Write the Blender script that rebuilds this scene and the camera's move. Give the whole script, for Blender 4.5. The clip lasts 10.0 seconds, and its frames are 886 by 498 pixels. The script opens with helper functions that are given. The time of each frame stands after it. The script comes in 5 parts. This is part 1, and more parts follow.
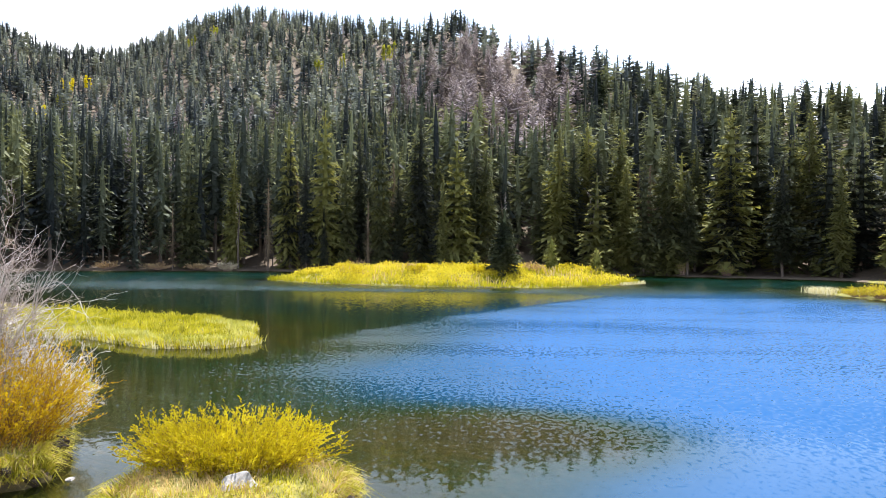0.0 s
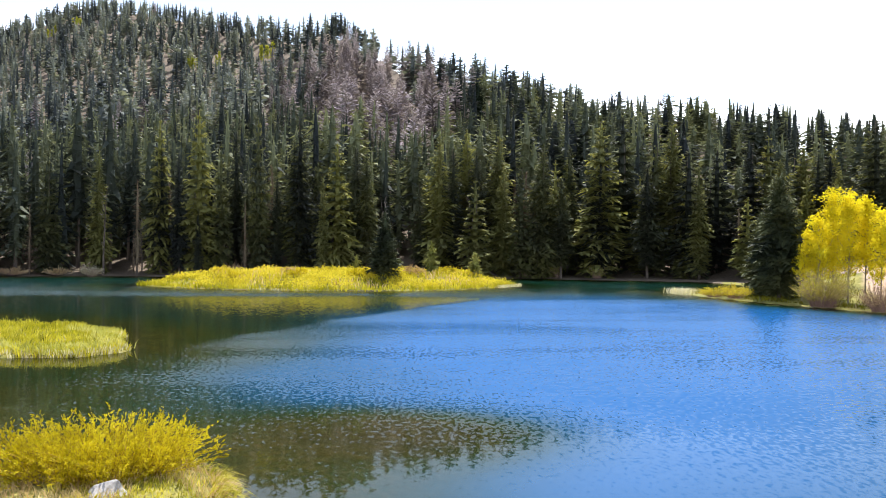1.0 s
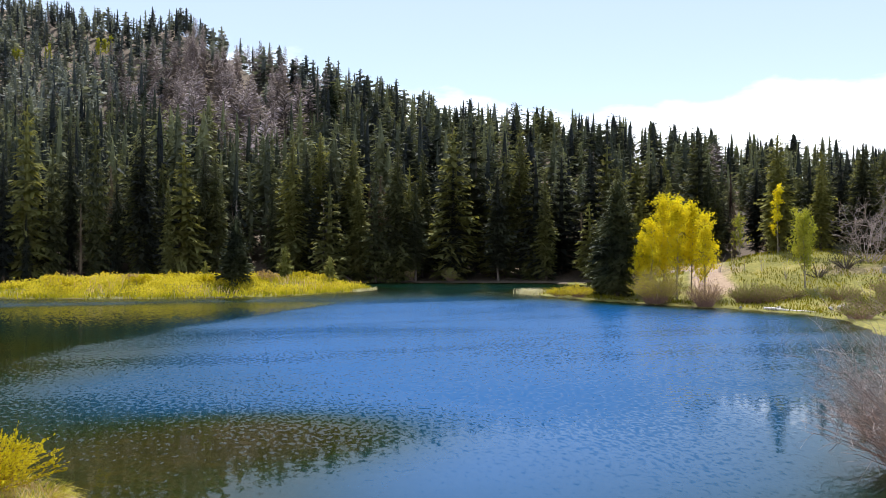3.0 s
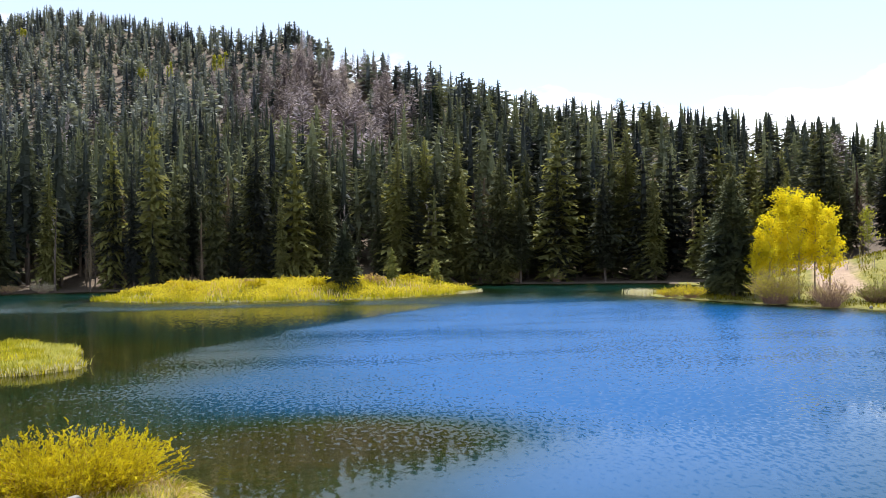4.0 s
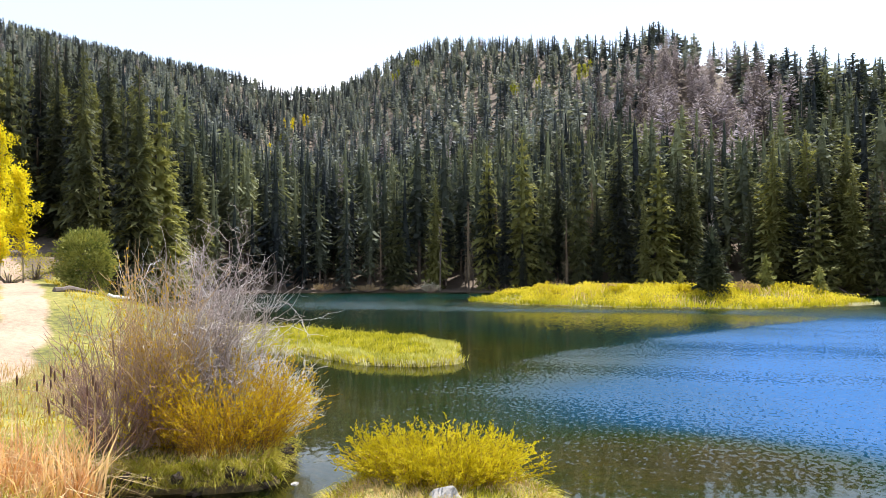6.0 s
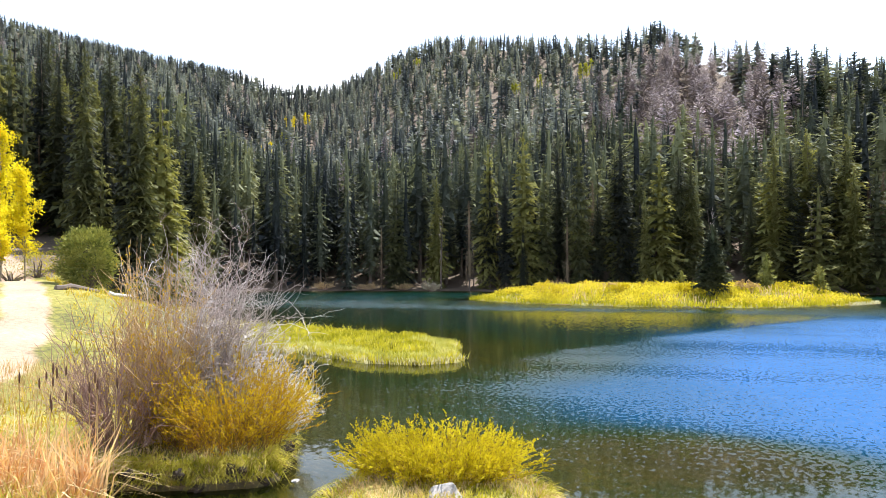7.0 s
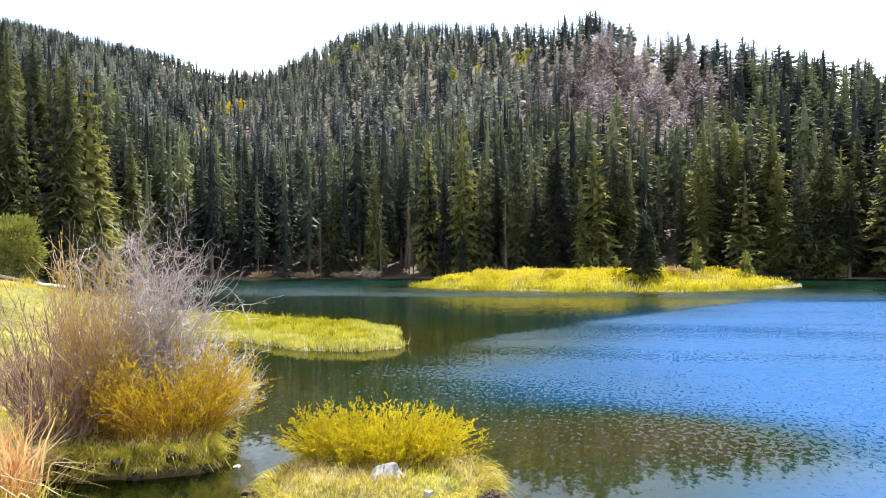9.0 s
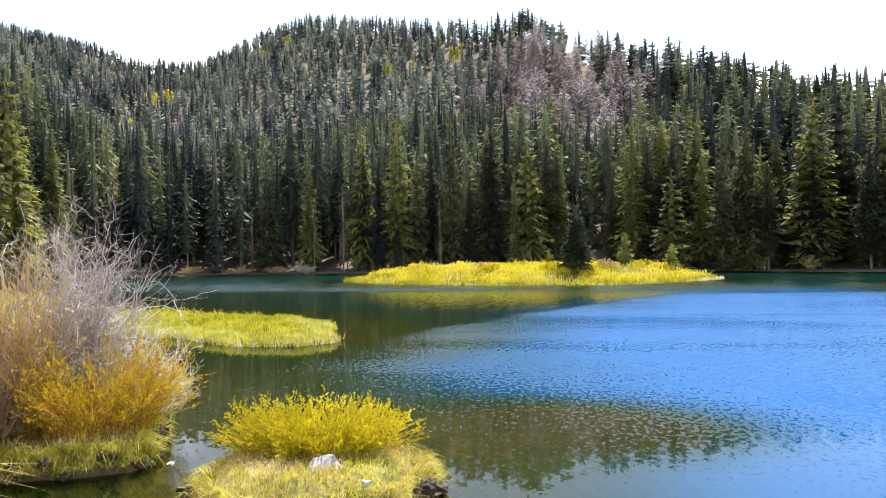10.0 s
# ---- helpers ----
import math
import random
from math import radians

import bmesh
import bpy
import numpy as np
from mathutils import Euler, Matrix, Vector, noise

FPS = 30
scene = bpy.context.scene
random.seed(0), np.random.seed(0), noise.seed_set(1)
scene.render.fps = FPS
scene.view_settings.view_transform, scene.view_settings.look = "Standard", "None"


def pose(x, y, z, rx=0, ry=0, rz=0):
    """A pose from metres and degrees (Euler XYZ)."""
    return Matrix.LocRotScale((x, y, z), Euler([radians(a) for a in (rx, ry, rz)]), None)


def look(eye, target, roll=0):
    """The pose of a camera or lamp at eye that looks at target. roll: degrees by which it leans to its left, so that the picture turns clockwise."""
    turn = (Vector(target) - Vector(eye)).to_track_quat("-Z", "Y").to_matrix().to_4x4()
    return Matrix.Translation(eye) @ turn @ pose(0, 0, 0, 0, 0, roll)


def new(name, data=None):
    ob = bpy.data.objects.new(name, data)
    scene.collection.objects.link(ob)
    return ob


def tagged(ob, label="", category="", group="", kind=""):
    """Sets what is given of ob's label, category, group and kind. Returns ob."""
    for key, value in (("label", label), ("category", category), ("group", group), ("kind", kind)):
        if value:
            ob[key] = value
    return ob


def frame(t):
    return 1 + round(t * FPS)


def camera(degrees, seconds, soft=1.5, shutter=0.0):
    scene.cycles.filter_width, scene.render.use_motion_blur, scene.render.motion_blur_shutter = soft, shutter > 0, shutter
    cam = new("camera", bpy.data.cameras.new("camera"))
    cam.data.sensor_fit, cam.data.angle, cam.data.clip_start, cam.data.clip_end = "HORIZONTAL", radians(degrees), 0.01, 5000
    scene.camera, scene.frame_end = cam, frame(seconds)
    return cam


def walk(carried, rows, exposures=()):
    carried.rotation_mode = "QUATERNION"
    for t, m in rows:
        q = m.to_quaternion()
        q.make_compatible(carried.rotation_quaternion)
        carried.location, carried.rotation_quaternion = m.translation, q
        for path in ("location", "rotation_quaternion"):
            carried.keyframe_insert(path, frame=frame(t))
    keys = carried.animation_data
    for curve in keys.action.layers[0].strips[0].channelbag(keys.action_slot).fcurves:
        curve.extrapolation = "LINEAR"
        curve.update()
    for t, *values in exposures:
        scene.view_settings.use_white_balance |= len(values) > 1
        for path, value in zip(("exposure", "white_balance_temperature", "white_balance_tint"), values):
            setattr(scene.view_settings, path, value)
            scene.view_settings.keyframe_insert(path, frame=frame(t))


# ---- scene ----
cam = camera(60.82, 10.0, soft=0.5)
# t, x, y, z, yaw, pitch, roll
ROWS = [
    (0.0, -0.013, 0.144, 3.042, 5.57, -0.56, 0.37),
    (0.5, -0.017, 0.084, 3.013, 2.08, -0.39, 0.44),
    (1.0, -0.008, 0.027, 2.988, -3.47, -0.16, 0.43),
    (1.5, -0.035, -0.074, 2.974, -9.97, 0.08, 0.53),
    (2.0, -0.017, -0.096, 2.913, -14.66, 0.23, 0.47),
    (3.3, -0.023, -0.099, 2.915, -13.96, 0.23, -0.55),
    (3.5, -0.023, -0.095, 2.912, -12.38, 0.24, -0.60),
    (4.0, -0.041, -0.025, 2.936, -6.53, 0.40, -0.96),
    (4.5, 0.019, 0.065, 3.019, 1.53, 0.59, -0.86),
    (5.0, 0.007, 0.092, 3.036, 9.79, 0.72, -0.73),
    (5.5, 0.020, 0.087, 3.030, 17.19, 0.91, -0.64),
    (6.0, -0.025, 0.122, 3.024, 20.53, 1.05, -0.51),
    (7.5, 0.017, 0.050, 3.008, 20.54, 0.86, -0.36),
    (8.0, 0.022, 0.032, 2.993, 19.93, 0.60, -0.47),
    (8.5, 0.024, -0.001, 2.985, 18.41, 0.32, -0.60),
    (9.0, 0.039, -0.075, 2.981, 16.01, -0.02, -0.73),
    (9.5, 0.049, -0.117, 2.964, 13.55, -0.26, -0.81),
    (10.0, 0.048, -0.203, 2.960, 11.05, -0.48, -0.90),
]
STOPS = [(0.0, 0.06), (0.5, 0.0), (1.0, -0.14), (1.5, -0.36), (2.0, -0.70), (3.5, -0.65), (4.0, -0.43), (4.5, -0.3), (5.0, -0.18), (5.5, -0.15), (6.0, -0.12), (7.5, 0.12), (8.5, 0.09), (10.0, 0.09)]
EXPOSURE = 1.14


def eye_pose(x, y, z, yaw, pitch, roll):
    return pose(x, y, z, 0, 0, yaw) @ pose(0, 0, 0, 90 + pitch) @ pose(0, 0, 0, 0, 0, roll)


walk(cam, [(t, eye_pose(*r)) for t, *r in ROWS], [(t, s + EXPOSURE) for t, s in STOPS])

# ---- world and sun ----
SUN_AZ, SUN_EL = -15.0, 64.0          # degrees to the left of +y, above the horizon
world = bpy.data.worlds.new("sky")
scene.world = world
world.use_nodes = True
wt = world.node_tree
wt.nodes.clear()


sky = wt.nodes.new("ShaderNodeTexSky")
sky.sky_type, sky.sun_disc = "NISHITA", False
sky.sun_elevation, sky.sun_rotation = radians(SUN_EL), radians(-SUN_AZ)
sky.altitude, sky.air_density, sky.dust_density, sky.ozone_density = 2000, 1.0, 0.6, 0.4
# cumulus clouds
wco = wt.nodes.new("ShaderNodeTexCoord")
wmap = wt.nodes.new("ShaderNodeMapping")
wmap.inputs["Scale"].default_value = (1.3, 1.3, 3.2)
wmap.inputs["Location"].default_value = (0.35, 0.1, 0.0)
wt.links.new(wco.outputs["Generated"], wmap.inputs[0])
wno = wt.nodes.new("ShaderNodeTexNoise")
wno.inputs["Scale"].default_value, wno.inputs["Detail"].default_value, wno.inputs["Roughness"].default_value = 1.6, 7.0, 0.55
wt.links.new(wmap.outputs[0], wno.inputs["Vector"])
wramp = wt.nodes.new("ShaderNodeValToRGB")
wramp.color_ramp.elements[0].color = (0.20, 0.20, 0.20, 1)
wramp.color_ramp.elements[0].position, wramp.color_ramp.elements[1].position = 0.48, 0.60
wsep = wt.nodes.new("ShaderNodeSeparateXYZ")
wt.links.new(wco.outputs["Generated"], wsep.inputs[0])
wlow = wt.nodes.new("ShaderNodeMath")
wlow.operation = "MULTIPLY_ADD"
wt.links.new(wsep.outputs[2], wlow.inputs[0])
wlow.inputs[1].default_value = -2.6
wlow.inputs[2].default_value = 0.55
wsum = wt.nodes.new("ShaderNodeMath")
wsum.operation = "ADD"
wt.links.new(wno.outputs[0], wsum.inputs[0])
wt.links.new(wlow.outputs[0], wsum.inputs[1])
wt.links.new(wsum.outputs[0], wramp.inputs[0])
wmix = wt.nodes.new("ShaderNodeMix")
wmix.data_type = "RGBA"
wt.links.new(wramp.outputs[0], wmix.inputs[0])
wt.links.new(sky.outputs[0], wmix.inputs[6])
wmix.inputs[7].default_value = (11.2, 11.7, 12.6, 1)
wbg = wt.nodes.new("ShaderNodeBackground")
wbg.inputs[1].default_value = 0.125
wt.links.new(wmix.outputs[2], wbg.inputs[0])
wout = wt.nodes.new("ShaderNodeOutputWorld")
wt.links.new(wbg.outputs[0], wout.inputs[0])

sun = new("sun", bpy.data.lights.new("sun", "SUN"))
sun.data.energy, sun.data.angle, sun.data.color = 5.0, radians(0.53), (1.0, 0.965, 0.93)
sun_way = Vector((-math.sin(radians(SUN_AZ)) * math.cos(radians(SUN_EL)), math.cos(radians(SUN_AZ)) * math.cos(radians(SUN_EL)), math.sin(radians(SUN_EL))))
sun.matrix_world = look(sun_way * 100, (0, 0, 0))

# ---- materials ----


def material(name):
    m = bpy.data.materials.new(name)
    m.use_nodes = True
    m.node_tree.nodes.clear()
    return m, m.node_tree


def node(nt, kind, operation="", use_clamp=False, data_type="", blend_type="", attribute_name=""):
    n = nt.nodes.new(kind)
    if operation:
        n.operation = operation
    if use_clamp:
        n.use_clamp = True
    if data_type:
        n.data_type = data_type
    if blend_type:
        n.blend_type = blend_type
    if attribute_name:
        n.attribute_name = attribute_name
    return n


def noise_tex(nt, vec, scale, detail=4.0, rough=0.55):
    n = node(nt, "ShaderNodeTexNoise")
    n.inputs["Scale"].default_value, n.inputs["Detail"].default_value, n.inputs["Roughness"].default_value = scale, detail, rough
    nt.links.new(vec, n.inputs["Vector"])
    return n


def ramp(nt, fac, stops):
    n = node(nt, "ShaderNodeValToRGB")
    els = n.color_ramp.elements
    while len(els) < len(stops):
        els.new(0.5)
    for e, (p, c) in zip(els, stops):
        e.position, e.color = p, (*c, 1)
    nt.links.new(fac, n.inputs[0])
    return n.outputs[0]


def mix(nt, fac, a, b, mode="MIX"):
    n = node(nt, "ShaderNodeMix", data_type="RGBA", blend_type=mode)
    for slot, v in ((0, fac), (6, a), (7, b)):
        if isinstance(v, (int, float)):
            n.inputs[slot].default_value = v
        elif isinstance(v, tuple):
            n.inputs[slot].default_value = (*v, 1)
        else:
            nt.links.new(v, n.inputs[slot])
    return n.outputs[2]


def calc(nt, op, a, b=0.0, c=0.0, clamp=False):
    n = node(nt, "ShaderNodeMath", operation=op, use_clamp=clamp)
    for slot, v in enumerate((a, b, c)):
        if isinstance(v, (int, float)):
            n.inputs[slot].default_value = v
        else:
            nt.links.new(v, n.inputs[slot])
    return n.outputs[0]


def leafy(name, dark, mid, light, patch=0.25, through_light=0.4, rough=0.7, by_tree=""):
    """Foliage: colour varies by plant, by clump and by leaf; part of the light passes through."""
    m, nt = material(name)
    geo = node(nt, "ShaderNodeNewGeometry")
    info = node(nt, "ShaderNodeObjectInfo")
    n = noise_tex(nt, geo.outputs["Position"], patch, 3.0)
    if by_tree:
        tone = node(nt, "ShaderNodeAttribute", attribute_name="tone").outputs["Fac"] if by_tree == "tone" else info.outputs["Random"]
        f = calc(nt, "MULTIPLY_ADD", n.outputs[0], 0.8, -0.40)
        f = calc(nt, "MULTIPLY_ADD", geo.outputs["Random Per Island"], 0.16, f)
        f = calc(nt, "MULTIPLY_ADD", tone, 0.95, f, True)
    else:
        f = calc(nt, "MULTIPLY_ADD", n.outputs[0], 2.0, -0.72)
        f = calc(nt, "MULTIPLY_ADD", geo.outputs["Random Per Island"], 0.3, f)
        f = calc(nt, "MULTIPLY_ADD", info.outputs["Random"], 0.3, f, True)
    col = ramp(nt, f, [(0.12, dark), (0.5, mid), (0.92, light)])
    p = node(nt, "ShaderNodeBsdfPrincipled")
    nt.links.new(col, p.inputs["Base Color"])
    p.inputs["Roughness"].default_value = rough
    p.inputs["Specular IOR Level"].default_value = 0.12
    tr = node(nt, "ShaderNodeBsdfTranslucent")
    nt.links.new(mix(nt, 1.0, col, (1.0, 0.95, 0.55), "MULTIPLY"), tr.inputs[0])
    ms = node(nt, "ShaderNodeMixShader")
    ms.inputs[0].default_value = through_light
    nt.links.new(p.outputs[0], ms.inputs[1])
    nt.links.new(tr.outputs[0], ms.inputs[2])
    out = node(nt, "ShaderNodeOutputMaterial")
    nt.links.new(ms.outputs[0], out.inputs[0])
    return m


def solid(name, stops, scale=8.0, rough=0.85, bump=0.4, stretch=(1, 1, 1)):
    """Bark, stone, dead wood: two scales of noise and relief."""
    m, nt = material(name)
    co = node(nt, "ShaderNodeTexCoord")
    mp = node(nt, "ShaderNodeMapping")
    mp.inputs["Scale"].default_value = stretch
    nt.links.new(co.outputs["Object"], mp.inputs[0])
    info = node(nt, "ShaderNodeObjectInfo")
    geo = node(nt, "ShaderNodeNewGeometry")
    a = noise_tex(nt, mp.outputs[0], scale, 6.0)
    b = noise_tex(nt, mp.outputs[0], scale * 0.18, 2.0)
    f = calc(nt, "MULTIPLY_ADD", a.outputs[0], 0.6, calc(nt, "MULTIPLY", b.outputs[0], 0.4))
    f = calc(nt, "MULTIPLY_ADD", info.outputs["Random"], 0.16, calc(nt, "SUBTRACT", f, 0.14))
    f = calc(nt, "MULTIPLY_ADD", geo.outputs["Random Per Island"], 0.14, f, True)
    p = node(nt, "ShaderNodeBsdfPrincipled")
    nt.links.new(ramp(nt, f, stops), p.inputs["Base Color"])
    p.inputs["Roughness"].default_value = rough
    bp = node(nt, "ShaderNodeBump")
    bp.inputs["Strength"].default_value, bp.inputs["Distance"].default_value = bump, 0.02
    nt.links.new(a.outputs[0], bp.inputs["Height"])
    nt.links.new(bp.outputs[0], p.inputs["Normal"])
    out = node(nt, "ShaderNodeOutputMaterial")
    nt.links.new(p.outputs[0], out.inputs[0])
    return m


NEEDLE = leafy("spruce_needles", (0.042, 0.048, 0.046), (0.088, 0.098, 0.056), (0.26, 0.26, 0.09), 0.16, 0.34, by_tree="object")
NEEDLE_BROWN = leafy("dying_needles", (0.05, 0.032, 0.026), (0.12, 0.085, 0.065), (0.22, 0.175, 0.12), 0.3, 0.2, 0.9)
NEEDLE_FAR = leafy("hillside_needles", (0.031, 0.038, 0.042), (0.080, 0.095, 0.072), (0.22, 0.235, 0.135), 0.10, 0.30, by_tree="tone")
# aerial haze over the far ridge is mixed into this paler, bluer colour
NEEDLE_RIDGE = leafy("hazy_ridge_needles", (0.042, 0.052, 0.062), (0.105, 0.122, 0.125), (0.26, 0.28, 0.245), 0.10, 0.30, by_tree="tone")
NEEDLE_DEAD = leafy("beetle_killed_needles", (0.13, 0.11, 0.125), (0.24, 0.205, 0.23), (0.38, 0.33, 0.36), 0.12, 0.2, 0.9, by_tree="tone")
JUNIPER = leafy("juniper_needles", (0.10, 0.12, 0.03), (0.23, 0.24, 0.065), (0.36, 0.35, 0.11), 1.2, 0.3)
ASPEN = leafy("aspen_leaves", (0.44, 0.40, 0.012), (0.70, 0.60, 0.018), (0.84, 0.74, 0.04), 1.3, 0.55)
ASPEN_PALE = leafy("pale_aspen_leaves", (0.20, 0.23, 0.03), (0.36, 0.38, 0.05), (0.50, 0.49, 0.08), 0.9, 0.45)
WILLOW = leafy("yellow_willow_leaves", (0.26, 0.22, 0.008), (0.50, 0.42, 0.012), (0.70, 0.60, 0.03), 1.8, 0.42)
WILLOW_GOLD = leafy("golden_willow_leaves", (0.21, 0.105, 0.005), (0.44, 0.275, 0.010), (0.66, 0.50, 0.022), 2.6, 0.5)
ISLAND_LEAF = leafy("island_shrub_leaves", (0.32, 0.28, 0.025), (0.60, 0.51, 0.04), (0.76, 0.66, 0.10), 0.35, 0.48)
SEDGE = leafy("green_sedge", (0.17, 0.185, 0.012), (0.36, 0.345, 0.02), (0.54, 0.49, 0.06), 0.8, 0.5)
STRAW = leafy("dry_straw", (0.32, 0.22, 0.11), (0.52, 0.38, 0.20), (0.70, 0.56, 0.34), 1.5, 0.4, 0.7)
CATTAIL_LEAF = leafy("dry_cattail_leaves", (0.42, 0.19, 0.08), (0.66, 0.37, 0.18), (0.80, 0.58, 0.36), 2.0, 0.4, 0.7)
MOSS = leafy("bank_grass", (0.13, 0.135, 0.016), (0.42, 0.40, 0.04), (0.70, 0.62, 0.14), 3.6, 0.5)
PALE_REED = leafy("pale_dead_reeds", (0.40, 0.36, 0.24), (0.60, 0.56, 0.42), (0.75, 0.72, 0.58), 1.0, 0.4, 0.7)
BARK = solid("conifer_bark", [(0.2, (0.06, 0.045, 0.035)), (0.6, (0.13, 0.10, 0.08)), (0.9, (0.21, 0.17, 0.14))], 5.0, stretch=(1, 1, 0.25))
ASPEN_BARK = solid("aspen_bark", [(0.25, (0.10, 0.08, 0.055)), (0.5, (0.26, 0.22, 0.15)), (0.9, (0.42, 0.37, 0.28))], 9.0, stretch=(1, 1, 0.4))
DEADWOOD = solid("bleached_dead_wood", [(0.15, (0.34, 0.31, 0.29)), (0.5, (0.60, 0.56, 0.53)), (0.9, (0.80, 0.77, 0.73))], 20.0, stretch=(1, 1, 0.3))
TWIG = solid("brown_twigs", [(0.15, (0.08, 0.045, 0.036)), (0.5, (0.27, 0.165, 0.13)), (0.85, (0.55, 0.40, 0.33))], 20.0)
TWIG_TAN = solid("tan_twigs", [(0.15, (0.17, 0.10, 0.05)), (0.5, (0.44, 0.30, 0.16)), (0.85, (0.72, 0.56, 0.35))], 20.0)
TWIG_GREY = solid("grey_twigs", [(0.15, (0.12, 0.09, 0.085)), (0.5, (0.33, 0.27, 0.25)), (0.85, (0.64, 0.57, 0.54))], 20.0)
TWIG_GOLD = solid("golden_willow_stems", [(0.15, (0.07, 0.03, 0.010)), (0.5, (0.18, 0.085, 0.026)), (0.9, (0.34, 0.19, 0.06))], 20.0)
STONE = solid("granite", [(0.25, (0.14, 0.13, 0.115)), (0.5, (0.32, 0.30, 0.28)), (0.8, (0.55, 0.53, 0.50))], 14.0, bump=0.8)
SOIL = solid("bank_soil", [(0.2, (0.012, 0.007, 0.004)), (0.55, (0.032, 0.019, 0.010)), (0.9, (0.07, 0.042, 0.022))], 18.0, bump=0.9)
SPIKE = solid("cattail_brown", [(0.2, (0.05, 0.022, 0.012)), (0.8, (0.12, 0.055, 0.03))], 60.0)

# ground: zones come from the mesh attribute "zone" (red meadow, green sand, blue lake bed)
GROUND, nt = material("ground")
geo = node(nt, "ShaderNodeNewGeometry")
att = node(nt, "ShaderNodeAttribute", attribute_name="zone")
sep = node(nt, "ShaderNodeSeparateColor")
nt.links.new(att.outputs["Color"], sep.inputs[0])
fine = noise_tex(nt, geo.outputs["Position"], 5.0, 8.0, 0.65)
broad = noise_tex(nt, geo.outputs["Position"], 0.35, 4.0)
both = calc(nt, "MULTIPLY_ADD", fine.outputs[0], 0.55, calc(nt, "MULTIPLY", broad.outputs[0], 0.45))
floor_col = ramp(nt, both, [(0.3, (0.045, 0.032, 0.022)), (0.5, (0.10, 0.072, 0.048)), (0.7, (0.17, 0.125, 0.08))])
meadow_col = ramp(nt, both, [(0.34, (0.045, 0.045, 0.010)), (0.5, (0.165, 0.155, 0.022)), (0.66, (0.32, 0.26, 0.065))])
sand_col = ramp(nt, both, [(0.3, (0.22, 0.15, 0.10)), (0.5, (0.34, 0.24, 0.165)), (0.7, (0.45, 0.335, 0.235))])
bed_col = ramp(nt, both, [(0.32, (0.020, 0.019, 0.006)), (0.5, (0.070, 0.050, 0.014)), (0.66, (0.17, 0.095, 0.028))])
edge = calc(nt, "SUBTRACT", fine.outputs[0], 0.5)


def zone(ch):
    return calc(nt, "MULTIPLY_ADD", calc(nt, "SUBTRACT", calc(nt, "MULTIPLY_ADD", edge, 0.7, sep.outputs[ch]), 0.5), 2.2, 0.5, True)


col = mix(nt, zone(0), floor_col, meadow_col)
col = mix(nt, zone(1), col, sand_col)
nz = node(nt, "ShaderNodeSeparateXYZ")
nt.links.new(geo.outputs["True Normal"], nz.inputs[0])
col = mix(nt, calc(nt, "MULTIPLY_ADD", calc(nt, "MULTIPLY_ADD", edge, 0.8, nz.outputs[2]), -4.0, 3.4, True), col, floor_col)
col = mix(nt, zone(2), col, bed_col)
p = node(nt, "ShaderNodeBsdfPrincipled")
p.inputs["Roughness"].default_value = 0.95
nt.links.new(col, p.inputs["Base Color"])
bp = node(nt, "ShaderNodeBump")
bp.inputs["Strength"].default_value, bp.inputs["Distance"].default_value = 0.7, 0.08
nt.links.new(fine.outputs[0], bp.inputs["Height"])
nt.links.new(bp.outputs[0], p.inputs["Normal"])
nt.links.new(p.outputs[0], node(nt, "ShaderNodeOutputMaterial").inputs[0])

# water: wind-ruffled reach in the middle, calm by the near and left shores; the bed shows in the shallows
WATER, nt = material("lake_water")
geo = node(nt, "ShaderNodeNewGeometry")
warp = noise_tex(nt, geo.outputs["Position"], 0.22, 3.0)
sx = node(nt, "ShaderNodeSeparateXYZ")
nt.links.new(geo.outputs["Position"], sx.inputs[0])
wx, wy = sx.outputs[0], sx.outputs[1]
wob = calc(nt, "MULTIPLY_ADD", warp.outputs[0], 5.0, -2.5)
away = calc(nt, "SQRT", calc(nt, "ADD", calc(nt, "MULTIPLY", wx, wx), calc(nt, "MULTIPLY", wy, wy)))
near_line = calc(nt, "MULTIPLY_ADD", wx, 0.5, calc(nt, "SUBTRACT", away, 12.7))
near_edge = calc(nt, "MULTIPLY_ADD", calc(nt, "ADD", near_line, calc(nt, "MULTIPLY", wob, 0.7)), 0.13, 0.42, True)
far_line = calc(nt, "MINIMUM", calc(nt, "MULTIPLY_ADD", wx, 2.6, 39.2), calc(nt, "MULTIPLY_ADD", wx, 1.75, 35.2))
far_edge = calc(nt, "MULTIPLY_ADD", calc(nt, "ADD", calc(nt, "SUBTRACT", far_line, wy), calc(nt, "MULTIPLY", wob, 0.6)), 0.4, 0.5, True)
far_cap = calc(nt, "MULTIPLY_ADD", calc(nt, "SUBTRACT", 48.0, wy), 0.10, 0.5, True)
far_edge = calc(nt, "MULTIPLY", far_edge, calc(nt, "MULTIPLY_ADD", far_cap, 0.62, 0.38))
left_edge = calc(nt, "MULTIPLY_ADD", calc(nt, "ADD", calc(nt, "ADD", wx, 6.0), wob), 0.3, 0.5, True)
lee = calc(nt, "MULTIPLY_ADD", wy, -0.42, calc(nt, "SUBTRACT", wx, 3.6))
right_edge = calc(nt, "MULTIPLY_ADD", calc(nt, "ADD", lee, calc(nt, "MULTIPLY", wob, 0.4)), -0.3, 0.5, True)
right_edge = calc(nt, "MAXIMUM", right_edge, calc(nt, "MULTIPLY_ADD", away, 0.25, -3.4, True))
ruffle = calc(nt, "MULTIPLY", calc(nt, "MULTIPLY", calc(nt, "MULTIPLY", near_edge, far_edge), left_edge), right_edge)
